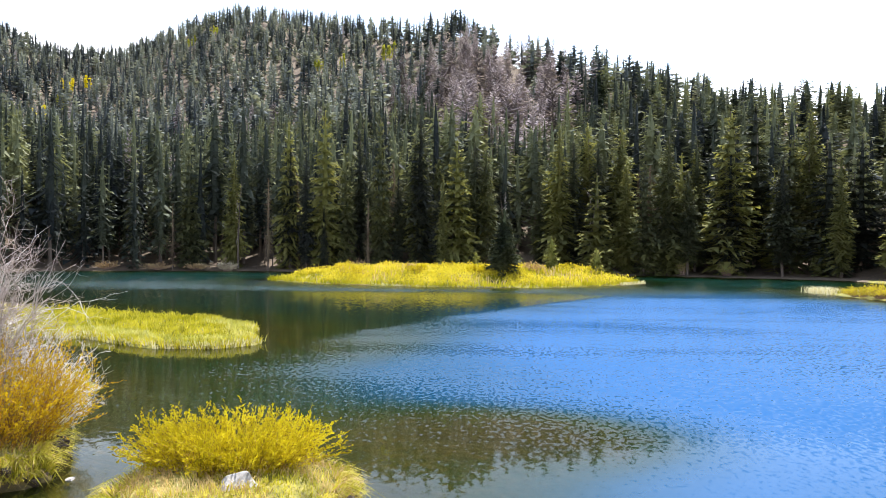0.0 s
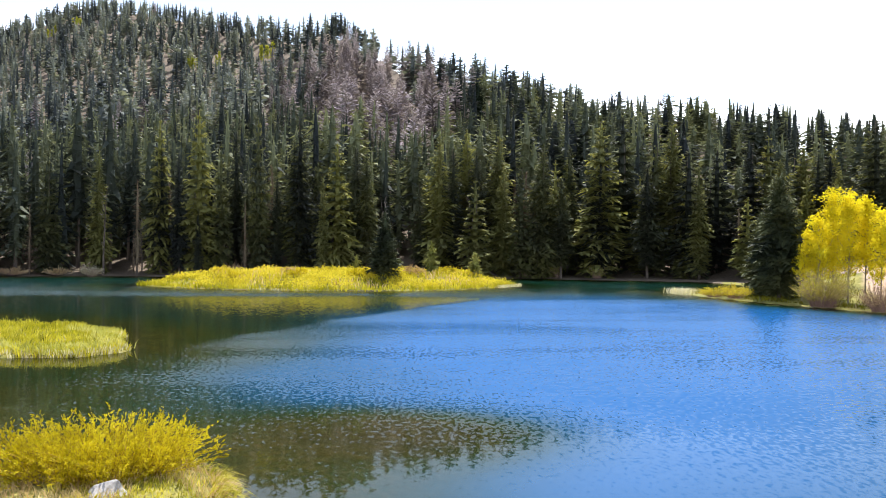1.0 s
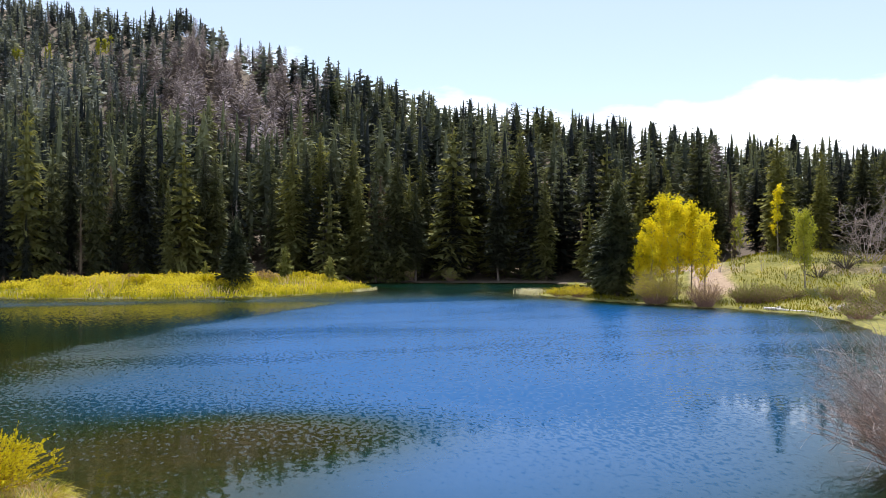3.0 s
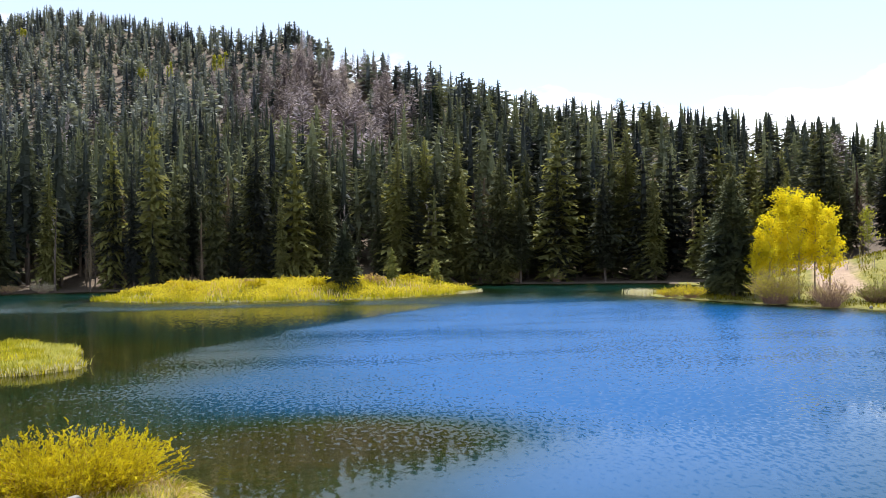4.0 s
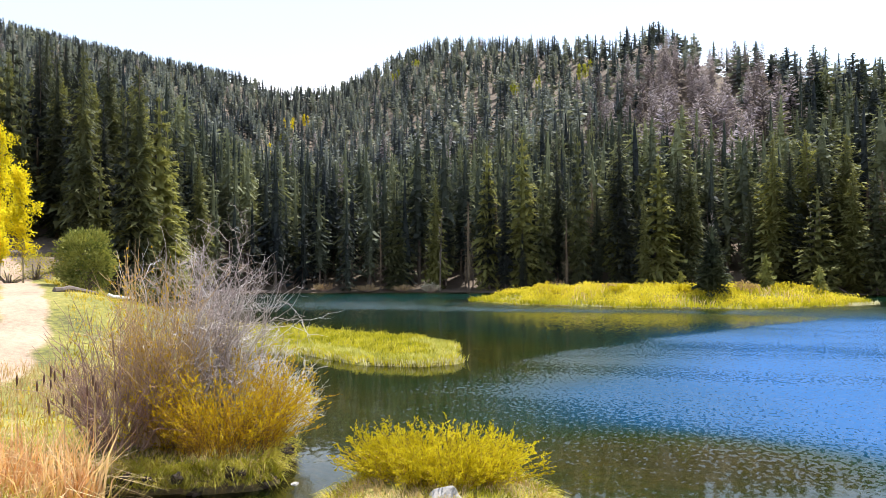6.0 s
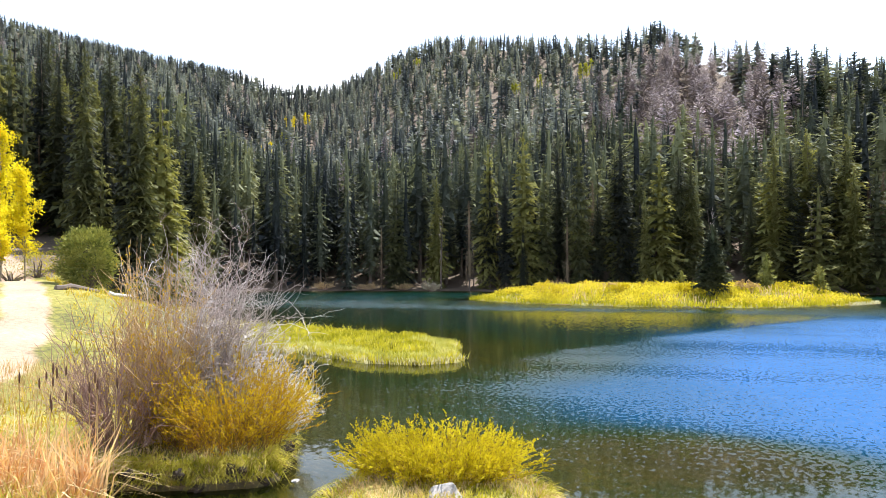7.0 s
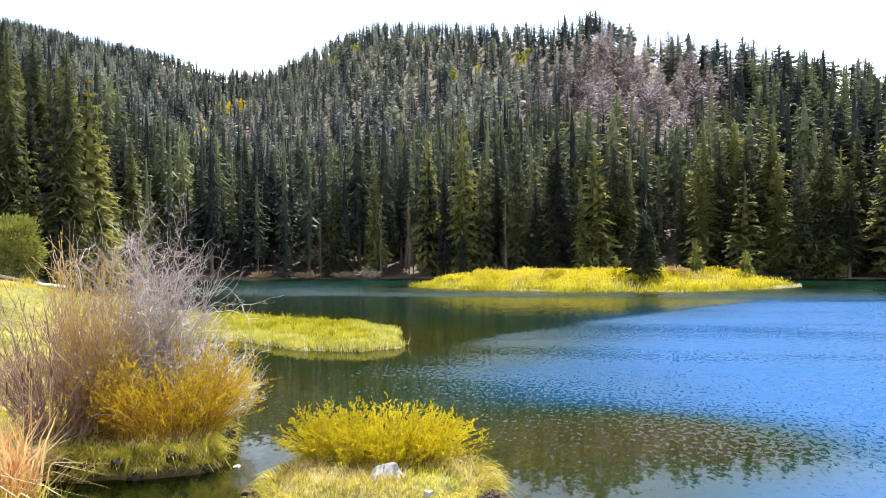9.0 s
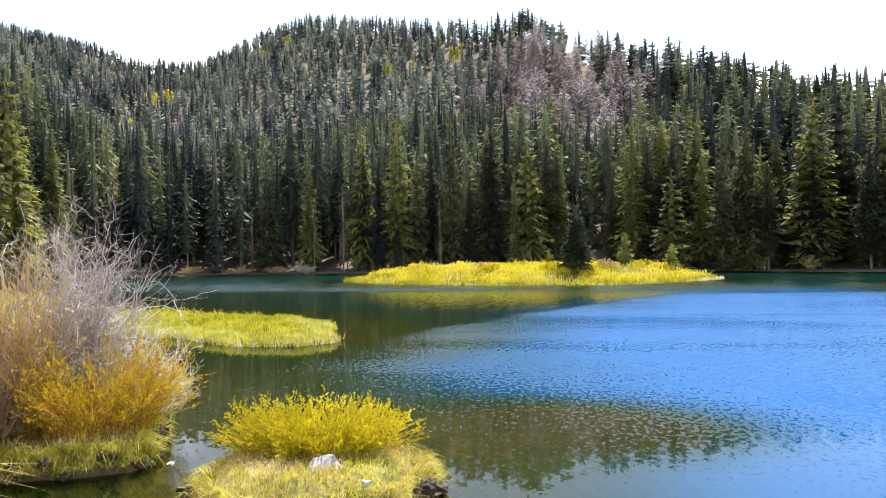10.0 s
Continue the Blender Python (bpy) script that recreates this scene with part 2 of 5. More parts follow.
gust_map = node(nt, "ShaderNodeMapping")
gust_map.inputs["Scale"].default_value = (0.05, 0.20, 1)
nt.links.new(geo.outputs["Position"], gust_map.inputs[0])
gust = noise_tex(nt, gust_map.outputs[0], 1.0, 4.0)
ruffle = calc(nt, "MULTIPLY", ruffle, calc(nt, "MULTIPLY_ADD", gust.outputs[0], 2.0, -0.12, True))
# a light breeze over the far reach, strongest in a streak before the island
breeze = calc(nt, "MULTIPLY_ADD", calc(nt, "ADD", wy, calc(nt, "MULTIPLY", wob, 0.8)), 0.2, -8.2, True)
ruffle = calc(nt, "MAXIMUM", ruffle, calc(nt, "MULTIPLY", breeze, calc(nt, "MULTIPLY_ADD", gust.outputs[0], 1.3, 0.2, True)))
streak = calc(nt, "SUBTRACT", 1.0, calc(nt, "ABSOLUTE", calc(nt, "MULTIPLY_ADD", calc(nt, "ADD", wy, wob), 0.22, -10.2)), 0.0, True)
streak = calc(nt, "MULTIPLY", streak, calc(nt, "MULTIPLY_ADD", wx, -0.12, -0.6, True))
ruffle = calc(nt, "MAXIMUM", ruffle, calc(nt, "MULTIPLY", streak, 0.8))
# the ruffle breaks up into small cat's-paws where the wind is weak
paw_map = node(nt, "ShaderNodeMapping")
paw_map.inputs["Scale"].default_value = (12.0, 6.5, 1)
nt.links.new(geo.outputs["Position"], paw_map.inputs[0])
paw = noise_tex(nt, paw_map.outputs[0], 1.0, 3.0, 0.6)
ruffle = calc(nt, "MULTIPLY_ADD", calc(nt, "SUBTRACT", paw.outputs[0], 0.5), 4.0, calc(nt, "MULTIPLY_ADD", ruffle, 1.25, -0.55), True)
mp = node(nt, "ShaderNodeMapping")
mp.inputs["Scale"].default_value = (2.8, 1.8, 1)
nt.links.new(geo.outputs["Position"], mp.inputs[0])
wave = noise_tex(nt, mp.outputs[0], 3.0, 4.0, 0.75)
va = node(nt, "ShaderNodeVectorMath", operation="SUBTRACT")
nt.links.new(wave.outputs["Color"], va.inputs[0])
va.inputs[1].default_value = (0.5, 0.5, 0.5)
vs = node(nt, "ShaderNodeVectorMath", operation="SCALE")
nt.links.new(va.outputs[0], vs.inputs[0])
still = calc(nt, "MULTIPLY_ADD", calc(nt, "MULTIPLY_ADD", away, 0.04, -1.0, True), 0.30, 0.055)
nt.links.new(calc(nt, "MULTIPLY_ADD", ruffle, 0.6, still), vs.inputs["Scale"])
vm = node(nt, "ShaderNodeVectorMath", operation="MULTIPLY")
nt.links.new(vs.outputs[0], vm.inputs[0])
vm.inputs[1].default_value = (1, 1, 0)
# wind chop: the faces turned to the near shore are the steeper ones
tilt = node(nt, "ShaderNodeCombineXYZ")
nt.links.new(calc(nt, "MULTIPLY", ruffle, -0.27), tilt.inputs[1])
vt = node(nt, "ShaderNodeVectorMath", operation="ADD")
nt.links.new(vm.outputs[0], vt.inputs[0])
nt.links.new(tilt.outputs[0], vt.inputs[1])
vz = node(nt, "ShaderNodeVectorMath", operation="ADD")
nt.links.new(vt.outputs[0], vz.inputs[0])
vz.inputs[1].default_value = (0, 0, 1)
vn = node(nt, "ShaderNodeVectorMath", operation="NORMALIZE")
nt.links.new(vz.outputs[0], vn.inputs[0])
fres = node(nt, "ShaderNodeFresnel")
fres.inputs[0].default_value = 1.33
nt.links.new(vn.outputs[0], fres.inputs["Normal"])
gloss = node(nt, "ShaderNodeBsdfGlossy")
gloss.inputs["Roughness"].default_value = 0.03
nt.links.new(vn.outputs[0], gloss.inputs["Normal"])
depth_and_sky = node(nt, "ShaderNodeAttribute", attribute_name="depth_and_sky")
body = node(nt, "ShaderNodeBsdfDiffuse")
# a shoal of reddish silt and weed, a little below the surface
shoal = node(nt, "ShaderNodeMix", data_type="RGBA")
ex = calc(nt, "MULTIPLY_ADD", wx, 0.34, 0.12)
ey = calc(nt, "MULTIPLY_ADD", wy, 0.62, -7.3)
out_by = calc(nt, "ADD", calc(nt, "MULTIPLY", ex, ex), calc(nt, "MULTIPLY", ey, ey))
silt = noise_tex(nt, geo.outputs["Position"], 2.2, 5.0, 0.65)
nt.links.new(calc(nt, "MULTIPLY_ADD", silt.outputs[0], 1.3, calc(nt, "MULTIPLY_ADD", out_by, -0.6, -0.22), True), shoal.inputs[0])
shoal.inputs[7].default_value = (0.042, 0.021, 0.004, 1)
nt.links.new(shoal.outputs[2], body.inputs[0])
# green by distance from shore; the blue end stands in for mirrored sky
nt.links.new(ramp(nt, depth_and_sky.outputs["Fac"], [(0.0, (0.013, 0.021, 0.002)), (0.26, (0.004, 0.022, 0.007)), (0.45, (0.005, 0.030, 0.038)), (0.95, (0.010, 0.070, 0.195))]), shoal.inputs[6])
clear = node(nt, "ShaderNodeBsdfTransparent")
clear.inputs[0].default_value = (0.32, 0.38, 0.17, 1)
murk = node(nt, "ShaderNodeMixShader")
nt.links.new(calc(nt, "MULTIPLY_ADD", depth_and_sky.outputs["Fac"], 1.6, 0.08, True), murk.inputs[0])
nt.links.new(clear.outputs[0], murk.inputs[1])
nt.links.new(body.outputs[0], murk.inputs[2])
ws = node(nt, "ShaderNodeMixShader")
nt.links.new(fres.outputs[0], ws.inputs[0])
nt.links.new(murk.outputs[0], ws.inputs[1])
nt.links.new(gloss.outputs[0], ws.inputs[2])
nt.links.new(ws.outputs[0], node(nt, "ShaderNodeOutputMaterial").inputs[0])

# ---- plan of the lake, metres; water level is z = 0, the camera stands near the origin ----
SHORE_NEAR = [(-8.2, 7.9), (-9.4, 7.2), (-8.4, 6.3), (-5.2, 5.8), (-1.0, 5.0), (4.0, 5.0), (7.4, 6.4), (10.5, 9.5), (14.5, 14.0), (20.5, 20.5), (24.4, 26.5),
              (24.9, 29.6), (23.9, 33.0), (22.3, 35.8), (21.0, 38.6), (20.0, 41.2), (19.1, 45.5), (18.5, 49.6), (20.2, 51.0), (24.0, 53.0), (28.5, 58.5), (27.5, 65.0)]
SHORE_FAR = [(24.5, 67.0), (19.0, 69.0), (11.5, 71.2), (0.0, 72.4), (-15.0, 72.6), (-28.0, 72.3), (-36.0, 70.8), (-42.0, 69.2), (-49.0, 67.0), (-46.0, 56.0), (-35.0, 43.0),
             (-26.0, 34.5), (-20.7, 31.2), (-14.5, 28.9), (-11.2, 27.4), (-8.9, 25.0), (-7.65, 21.6), (-8.5, 20.4), (-10.1, 20.4), (-13.2, 22.2), (-15.4, 22.0), (-13.0, 18.2), (-10.0, 15.6),
             (-8.4, 14.9), (-8.2, 13.2), (-7.1, 11.2), (-6.5, 10.4), (-6.15, 9.7), (-5.8, 9.15), (-6.05, 8.68), (-6.7, 8.28)]
LAKE = SHORE_NEAR + SHORE_FAR
ISLAND = [(-19.0, 56.4), (-15.5, 53.2), (-11.0, 51.3), (-6.0, 50.4), (-1.5, 50.1), (2.0, 50.8), (5.4, 53.2), (7.6, 55.4), (9.2, 57.4), (8.2, 60.4), (5.0, 65.0), (0.0, 67.0), (-8.0, 66.0), (-14.0, 62.0)]
ISLET = [(-4.55, 8.75), (-4.55, 8.0), (-4.3, 7.4), (-3.6, 6.95), (-2.6, 6.9), (-1.95, 7.4), (-1.72, 8.2), (-1.85, 9.0), (-2.5, 9.55), (-3.6, 9.65), (-4.3, 9.3)]
# the wet hollow where the cattails stand
REEDS = [(-9.9, 6.9), (-8.9, 7.5), (-7.9, 7.5), (-7.2, 7.4), (-6.9, 6.6), (-8.2, 5.9), (-10.2, 5.4), (-12.5, 7.0), (-11.5, 8.4)]
TRAIL = [(-46.0, 36.0), (-38.0, 31.5), (-30.0, 25.5), (-22.0, 19.0), (-17.0, 13.5), (-13.0, 7.0), (-8.0, 1.0)]
TRAIL_EAST = [(35.0, 56.0), (30.6, 46.0), (27.4, 41.0), (26.6, 38.6)]
# skyline: degrees to the left of +y, distance of the ridge, elevation of its tree tops
RIDGE = [(-70, 130, 6.0), (-45, 122, 6.6), (-40, 126, 7.6), (-33, 130, 8.5), (-28, 132, 9.4), (-24, 137, 10.2), (-20, 142, 10.8), (-15, 150, 11.2), (-10, 160, 12.8), (-5, 172, 14.3), (0, 190, 15.0), (3.0, 206, 16.1), (4.0, 212, 17.0),
         (6.3, 228, 17.0), (7.3, 236, 16.2), (11, 280, 16.3), (17, 350, 16.6), (21, 370, 16.6), (24, 385, 15.4), (28.7, 400, 13.1), (33, 400, 12.9), (36, 400, 13.8), (44, 400, 14.8), (51, 400, 15.8), (75, 400, 15.8)]
HILL_FOOT = [(-70, 52), (-45, 52), (-36, 56), (-30, 60), (-24, 72), (-15, 76), (0, 75), (15, 76), (28, 80), (34, 76), (40, 55), (46, 45), (75, 43)]


def inside(poly, x, y):
    c = np.zeros(x.shape, bool)
    for (x0, y0), (x1, y1) in zip(poly, poly[1:] + poly[:1]):
        if y0 != y1:
            c ^= ((y0 > y) != (y1 > y)) & (x < (x1 - x0) * (y - y0) / (y1 - y0) + x0)
    return c


def line_gap(pts, x, y, closed):
    best = np.full(x.shape, 1e9)
    for (x0, y0), (x1, y1) in zip(pts, pts[1:] + (pts[:1] if closed else [])):
        dx, dy = x1 - x0, y1 - y0
        k = np.clip(((x - x0) * dx + (y - y0) * dy) / (dx * dx + dy * dy), 0, 1)
        best = np.minimum(best, np.hypot(x - x0 - k * dx, y - y0 - k * dy))
    return best


def land_gap(x, y):
    """Metres inland from the nearest water's edge; negative on the water."""
    near = 1 - step(np.hypot(x, y), 12, 30)
    x, y = x + wobble(x, y, 0.9, 4.0) * (0.22 - 0.14 * near) + 0.07 * wobble(x, y, 0.21, 2.0), y + wobble(y, x, 0.8, 1.3) * (0.22 - 0.14 * near) + 0.07 * wobble(y, x, 0.23, 5.0)
    d = line_gap(LAKE, x, y, True) * np.where(inside(LAKE, x, y), -1, 1)
    for poly in (ISLAND, ISLET):
        d = np.maximum(d, line_gap(poly, x, y, True) * np.where(inside(poly, x, y), 1, -1))
    return d


def step(v, a, b):
    s = np.clip((v - a) / (b - a), 0, 1)
    return s * s * (3 - 2 * s)


def wobble(x, y, size, seed=0.0):
    return (np.sin(x / size + seed) * np.cos(y / size * 1.13 + 2 * seed) + 0.5 * np.sin(x / size * 2.3 + 1.7 + seed) * np.cos(y / size * 2.1 + 0.4)) / 1.5


def ridge_at(az):
    return np.interp(az, [r[0] for r in RIDGE], [r[1] for r in RIDGE]), np.interp(az, [r[0] for r in RIDGE], [r[2] for r in RIDGE])


def hill(x, y):
    r, az = np.hypot(x, y), np.degrees(np.arctan2(-x, y))
    rr, el = ridge_at(az)
    foot = np.interp(az, [h[0] for h in HILL_FOOT], [h[1] for h in HILL_FOOT])
    top = np.maximum(rr * np.tan(np.radians(el + 0.25)) + 3 - 7.2, 3)
    s = np.clip((r - foot) / (rr - foot), 0, 1)
    z = top * (0.25 * s + 0.75 * s ** 1.35) - top * 0.5 * step(r, rr, rr + 500)
    return z * (1 - step(np.abs(az - 5), 75, 120))


def ground_z(x, y):
    x, y = np.asarray(x, float), np.asarray(y, float)
    d, r = land_gap(x, y), np.hypot(x, y)
    az = np.degrees(np.arctan2(-x, y))
    land = (0.32 - 0.22 * step(r, 13, 17)) * (1 - np.exp(-np.maximum(d, 0) / 0.12)) + 0.05 * wobble(x, y, 0.9) * step(d, 0.2, 1.5)
    land += 1.05 * step(d, 0.3, 4.5) * step(-y, -7.5, -3.0) * step(-r, -16, -9)
    land += 2.15 * step(d, 1, 9) * step(az, 33, 41) * step(-az, -130, -80) * step(r, 14, 44)
    land += 1.95 * np.exp(-(((x - 34) / 6.5) ** 2 + ((y - 43) / 6.0) ** 2)) * step(d, 1.5, 8)
    land += 2.0 * np.exp(-(((x - 41) / 7.5) ** 2 + ((y - 34) / 8.0) ** 2)) * step(d, 1.5, 9)
    land += 0.5 * step(d, 1, 7) * step(-az, 22, 30) * step(r, 16, 26) * step(az, -110, -70)
    land += 0.68 * inside(ISLAND, x, y) * step(d, 0.2, 4.0) + 0.12 * inside(ISLET, x, y) * step(d, 0.1, 0.6)
    land += hill(x, y) * step(d, 0, 7) + 0.25 * wobble(x, y, 5.0, 1.0) * step(d, 3, 10)
    bed = -1.7 * (1 - np.exp(np.minimum(d, 0) / 5.0)) * (1 - 0.75 * np.exp(-(((x + 0.4) / 3.2) ** 2 + ((y - 12.0) / 2.0) ** 2))) - 0.03 + 0.10 * wobble(x, y, 1.7) * step(-d, 0.5, 3)
    return np.where(d > 0, land, bed)


# ---- mesh helpers ----
RNG = np.random.default_rng(7)


def mesh_of(name, verts, quads=None, tris=None, mat=None, smooth=False):
    me = bpy.data.meshes.new(name)
    quads = np.zeros((0, 4), int) if quads is None else np.asarray(quads, int)
    tris = np.zeros((0, 3), int) if tris is None else np.asarray(tris, int)
    verts = np.asarray(verts, float)
    me.vertices.add(len(verts))
    me.vertices.foreach_set("co", verts.ravel())
    me.loops.add(quads.size + tris.size)
    me.loops.foreach_set("vertex_index", np.concatenate([quads.ravel(), tris.ravel()]))
    me.polygons.add(len(quads) + len(tris))
    me.polygons.foreach_set("loop_start", np.concatenate([np.arange(len(quads)) * 4, quads.size + np.arange(len(tris)) * 3]))
    me.polygons.foreach_set("use_smooth", np.full(len(quads) + len(tris), smooth))
    me.update(calc_edges=True)
    if mat:
        me.materials.append(mat)
    return me


def join(*pieces):
    """Join (verts, quads, tris) triples."""
    vs, qs, ts, n = [], [], [], 0
    for v, q, t in pieces:
        vs.append(v)
        if q is not None and len(q):
            qs.append(np.asarray(q) + n)
        if t is not None and len(t):
            ts.append(np.asarray(t) + n)
        n += len(v)
    return np.concatenate(vs), (np.concatenate(qs) if qs else None), (np.concatenate(ts) if ts else None)


def unit(v):
    return v / np.maximum(np.linalg.norm(v, axis=-1, keepdims=True), 1e-9)


def tubes(paths, radii, sides=3):
    """Tapered rods along paths (n, k, 3); radii (n, k)."""
    n, k, _ = paths.shape
    d = unit(paths[:, -1] - paths[:, 0])
    a = unit(np.cross(d, np.where(np.abs(d[:, :1]) > 0.8, [[0, 1, 0]], [[1, 0, 0]])))
    b = np.cross(d, a)
    ang = np.arange(sides) * 2 * np.pi / sides
    ring = np.cos(ang)[None, :, None] * a[:, None] + np.sin(ang)[None, :, None] * b[:, None]
    v = paths[:, :, None] + ring[:, None] * radii[:, :, None, None]
    i = (np.arange(n)[:, None, None] * k + np.arange(k - 1)[None, :, None]) * sides
    s, s1 = np.arange(sides), (np.arange(sides) + 1) % sides
    q = np.stack([i + s, i + s1, i + sides + s1, i + sides + s], -1).reshape(-1, 4)
    return v.reshape(-1, 3), q, None


def leaves(at, way, length, width, droop=0.2):
    """Four-cornered leaves at points (n, 3), pointing along way."""
    n = len(at)
    way = unit(way)
    side = unit(np.cross(way, RNG.normal(size=(n, 3))))
    up = np.cross(side, way)
    length, width = np.broadcast_to(length, n)[:, None], np.broadcast_to(width, n)[:, None]
    mid = at + way * length * 0.45
    v = np.stack([at, mid + side * width / 2, at + way * length - up * length * droop, mid - side * width / 2], 1)
    return v.reshape(-1, 3), np.arange(n * 4).reshape(-1, 4), None


def blades(at, height, lean, width, heading=None):
    """Bent grass blades from points (n, 3)."""
    n = len(at)
    a = RNG.uniform(0, 2 * np.pi, n) if heading is None else heading
    height, lean, width = (np.broadcast_to(u, n)[:, None] for u in (height, lean, width))
    out = np.stack([np.cos(a), np.sin(a), 0 * a], 1)
    b = RNG.uniform(0, 2 * np.pi, n)
    side = np.stack([np.cos(b), np.sin(b), 0 * b], 1) * width / 2
    z = np.array([[0, 0, 1.0]])
    mid = at + out * lean * height * 0.35 + z * height * 0.6
    tip = at + out * lean * height + z * height * (1 - 0.25 * np.minimum(lean, 2.4) ** 2)
    v = np.stack([at - side, at + side, mid + side * 0.7, mid - side * 0.7, tip], 1).reshape(-1, 3)
    i = np.arange(n)[:, None] * 5
    return v, i + [0, 1, 2, 3], i + [3, 2, 4]


def thing(name, label, category, group="", at=(0, 0, 0), turn=0.0, scale=1.0):
    ob = new(name)
    ob.empty_display_size = 0.2
    ob.matrix_basis = Matrix.LocRotScale(at, Euler((0, 0, turn)), (scale, scale, scale) if isinstance(scale, (int, float)) else scale)
    return tagged(ob, label, category, group)


def part(name, geometry, mat, parent, label="", smooth=False):
    """One mesh under a thing; geometry is a mesh or a (verts, quads, tris) triple."""
    me = geometry if isinstance(geometry, bpy.types.Mesh) else mesh_of(name, *geometry, mat, smooth)
    ob = new(name, me)
    ob.parent = parent
    return tagged(ob, label)


def stuff(name, geometry, mat, label, category):
    return tagged(new(name, mesh_of(name, *geometry, mat)), label, category, kind="stuff")


# ---- ground and water ----
az_grid = np.radians(np.concatenate([np.arange(-62, 70, 0.4), np.arange(70, 298, 4.0)]))
rings = np.concatenate([np.linspace(0.4, 6, 22)[:-1], 6 * np.exp(np.arange(0, np.log(90 / 6), 0.02)), 90 * np.exp(np.arange(0, np.log(3000 / 90), 0.06)), [3000]])
ga, gr = np.meshgrid(az_grid, rings)
gx, gy = (-np.sin(ga) * gr).ravel(), (np.cos(ga) * gr).ravel()
gx, gy = np.append(gx, 0.0), np.append(gy, 0.0)
gz = ground_z(gx, gy)
na, nr = len(az_grid), len(rings)
cell = (np.arange(nr - 1)[:, None] * na + np.arange(na)[None]).ravel()
nxt = (np.arange(nr - 1)[:, None] * na + (np.arange(na)[None] + 1) % na).ravel()
g_quads = np.stack([cell, cell + na, nxt + na, nxt], 1)
g_tris = np.stack([np.arange(na), (np.arange(na) + 1) % na, np.full(na, na * nr)], 1)
ground = tagged(new("ground", mesh_of("ground", np.stack([gx, gy, gz], 1), g_quads, g_tris, GROUND, True)), "lake basin with grassy banks, sandy trails and wooded slopes", "ground", kind="structure")
g_gap, g_r = land_gap(gx, gy), np.hypot(gx, gy)
g_az = np.degrees(np.arctan2(-gx, gy))
foot_at = np.interp(g_az, [h[0] for h in HILL_FOOT], [h[1] for h in HILL_FOOT])
meadow = np.where((g_r < foot_at + 1 + 3 * wobble(gx, gy, 6)) & ((g_r < 63) | (g_az < -24)), 1.0, 0.0)
meadow = np.maximum(meadow, 0.8 * step(np.abs(g_az - 5), 70, 90))
sand = 1 - step(line_gap(TRAIL, gx, gy, False) + 0.35 * wobble(gx, gy, 1.1, 2.0), 0.3, 1.15)
sand = np.maximum(sand, 1 - step(line_gap(TRAIL_EAST, gx, gy, False), 0.4, 1.6))
dirt = 0.5 * step(wobble(gx, gy, 2.3, 2.0), 0.15, 0.6) * (g_az < -34) * (g_r < 60) * step(g_gap, 1.5, 3.5)
sand = np.maximum(sand, dirt)
mud = np.where(inside(REEDS, gx, gy), step(line_gap(REEDS, gx, gy, True), 0.0, 0.5), 0.0)
zones = np.stack([meadow, sand, np.maximum(step(-g_gap, -0.08, 0.1), mud), np.ones_like(gx)], 1)
ground.data.attributes.new("zone", "FLOAT_COLOR", "POINT").data.foreach_set("color", zones.ravel())

wr = np.concatenate([np.linspace(3.5, 90, 220)])
wa, wr2 = np.meshgrid(np.radians(np.arange(-62, 52, 0.5)), wr)
wxs, wys = (-np.sin(wa) * wr2).ravel(), (np.cos(wa) * wr2).ravel()
nwa = wa.shape[1]
wc = (np.arange(len(wr) - 1)[:, None] * nwa + np.arange(nwa - 1)[None]).ravel()
gap_w = land_gap(wxs, wys)
w_quads = np.stack([wc, wc + nwa, wc + nwa + 1, wc + 1], 1)
w_quads = w_quads[(gap_w[w_quads] < 0.6).any(1)]
water = tagged(new("water", mesh_of("water", np.stack([wxs, wys, 0 * wxs], 1), w_quads, None, WATER, True)), "clear blue-green lake water, partly ruffled by wind", "water", kind="structure")
water_tone = 1 - np.exp(np.minimum(gap_w, 0) / 2.2)
# sky mirrored by the ruffled middle and east is put into the body colour
off = np.hypot((wxs - 12.5) / 16.5, (wys - 23.0) / np.where(wys < 23, 34.0, 25.0)) + 0.08 * wobble(wxs, wys, 3.0)
water_tone = water_tone * (0.36 + 0.64 * (1 - step(off, 0.62, 1.12)))
# a brown shoal off the islet
water_tone = water_tone * (1 - 0.93 * np.exp(-(((wxs + 0.4) / 3.2) ** 2 + ((wys - 12.0) / 2.0) ** 2) ** 1.5))
water.data.attributes.new("depth_and_sky", "FLOAT", "POINT").data.foreach_set("value", water_tone)
water.visible_shadow = False


# ---- conifers ----


def heart(g, radius, low, taper, levels=7, sides=7):
    """The dense inner foliage of a conifer: a ragged, stepped cone round the trunk."""
    h = low + 0.02 + (0.95 - low) * np.linspace(0, 1, levels)
    a = np.linspace(0, 2 * np.pi, sides, endpoint=False)[None] + g.uniform(-0.25, 0.25, (levels, sides))
    r = radius * np.clip((1 - h) / (1 - low), 0.0, 1)[:, None] ** taper * g.uniform(0.4, 1.35, (levels, sides)) + 0.003
    r[0] *= 0.5
    v = np.stack([np.cos(a) * r, np.sin(a) * r, h[:, None] + g.normal(0, 0.012, (levels, sides))], 2).reshape(-1, 3)
    k, j = np.meshgrid(np.arange(levels - 1), np.arange(sides), indexing="ij")
    p, q = k * sides + j, k * sides + (j + 1) % sides
    t = np.concatenate([np.stack([p, q, q + sides], 2).reshape(-1, 3), np.stack([p, q + sides, p + sides], 2).reshape(-1, 3)])
    return v, None, t


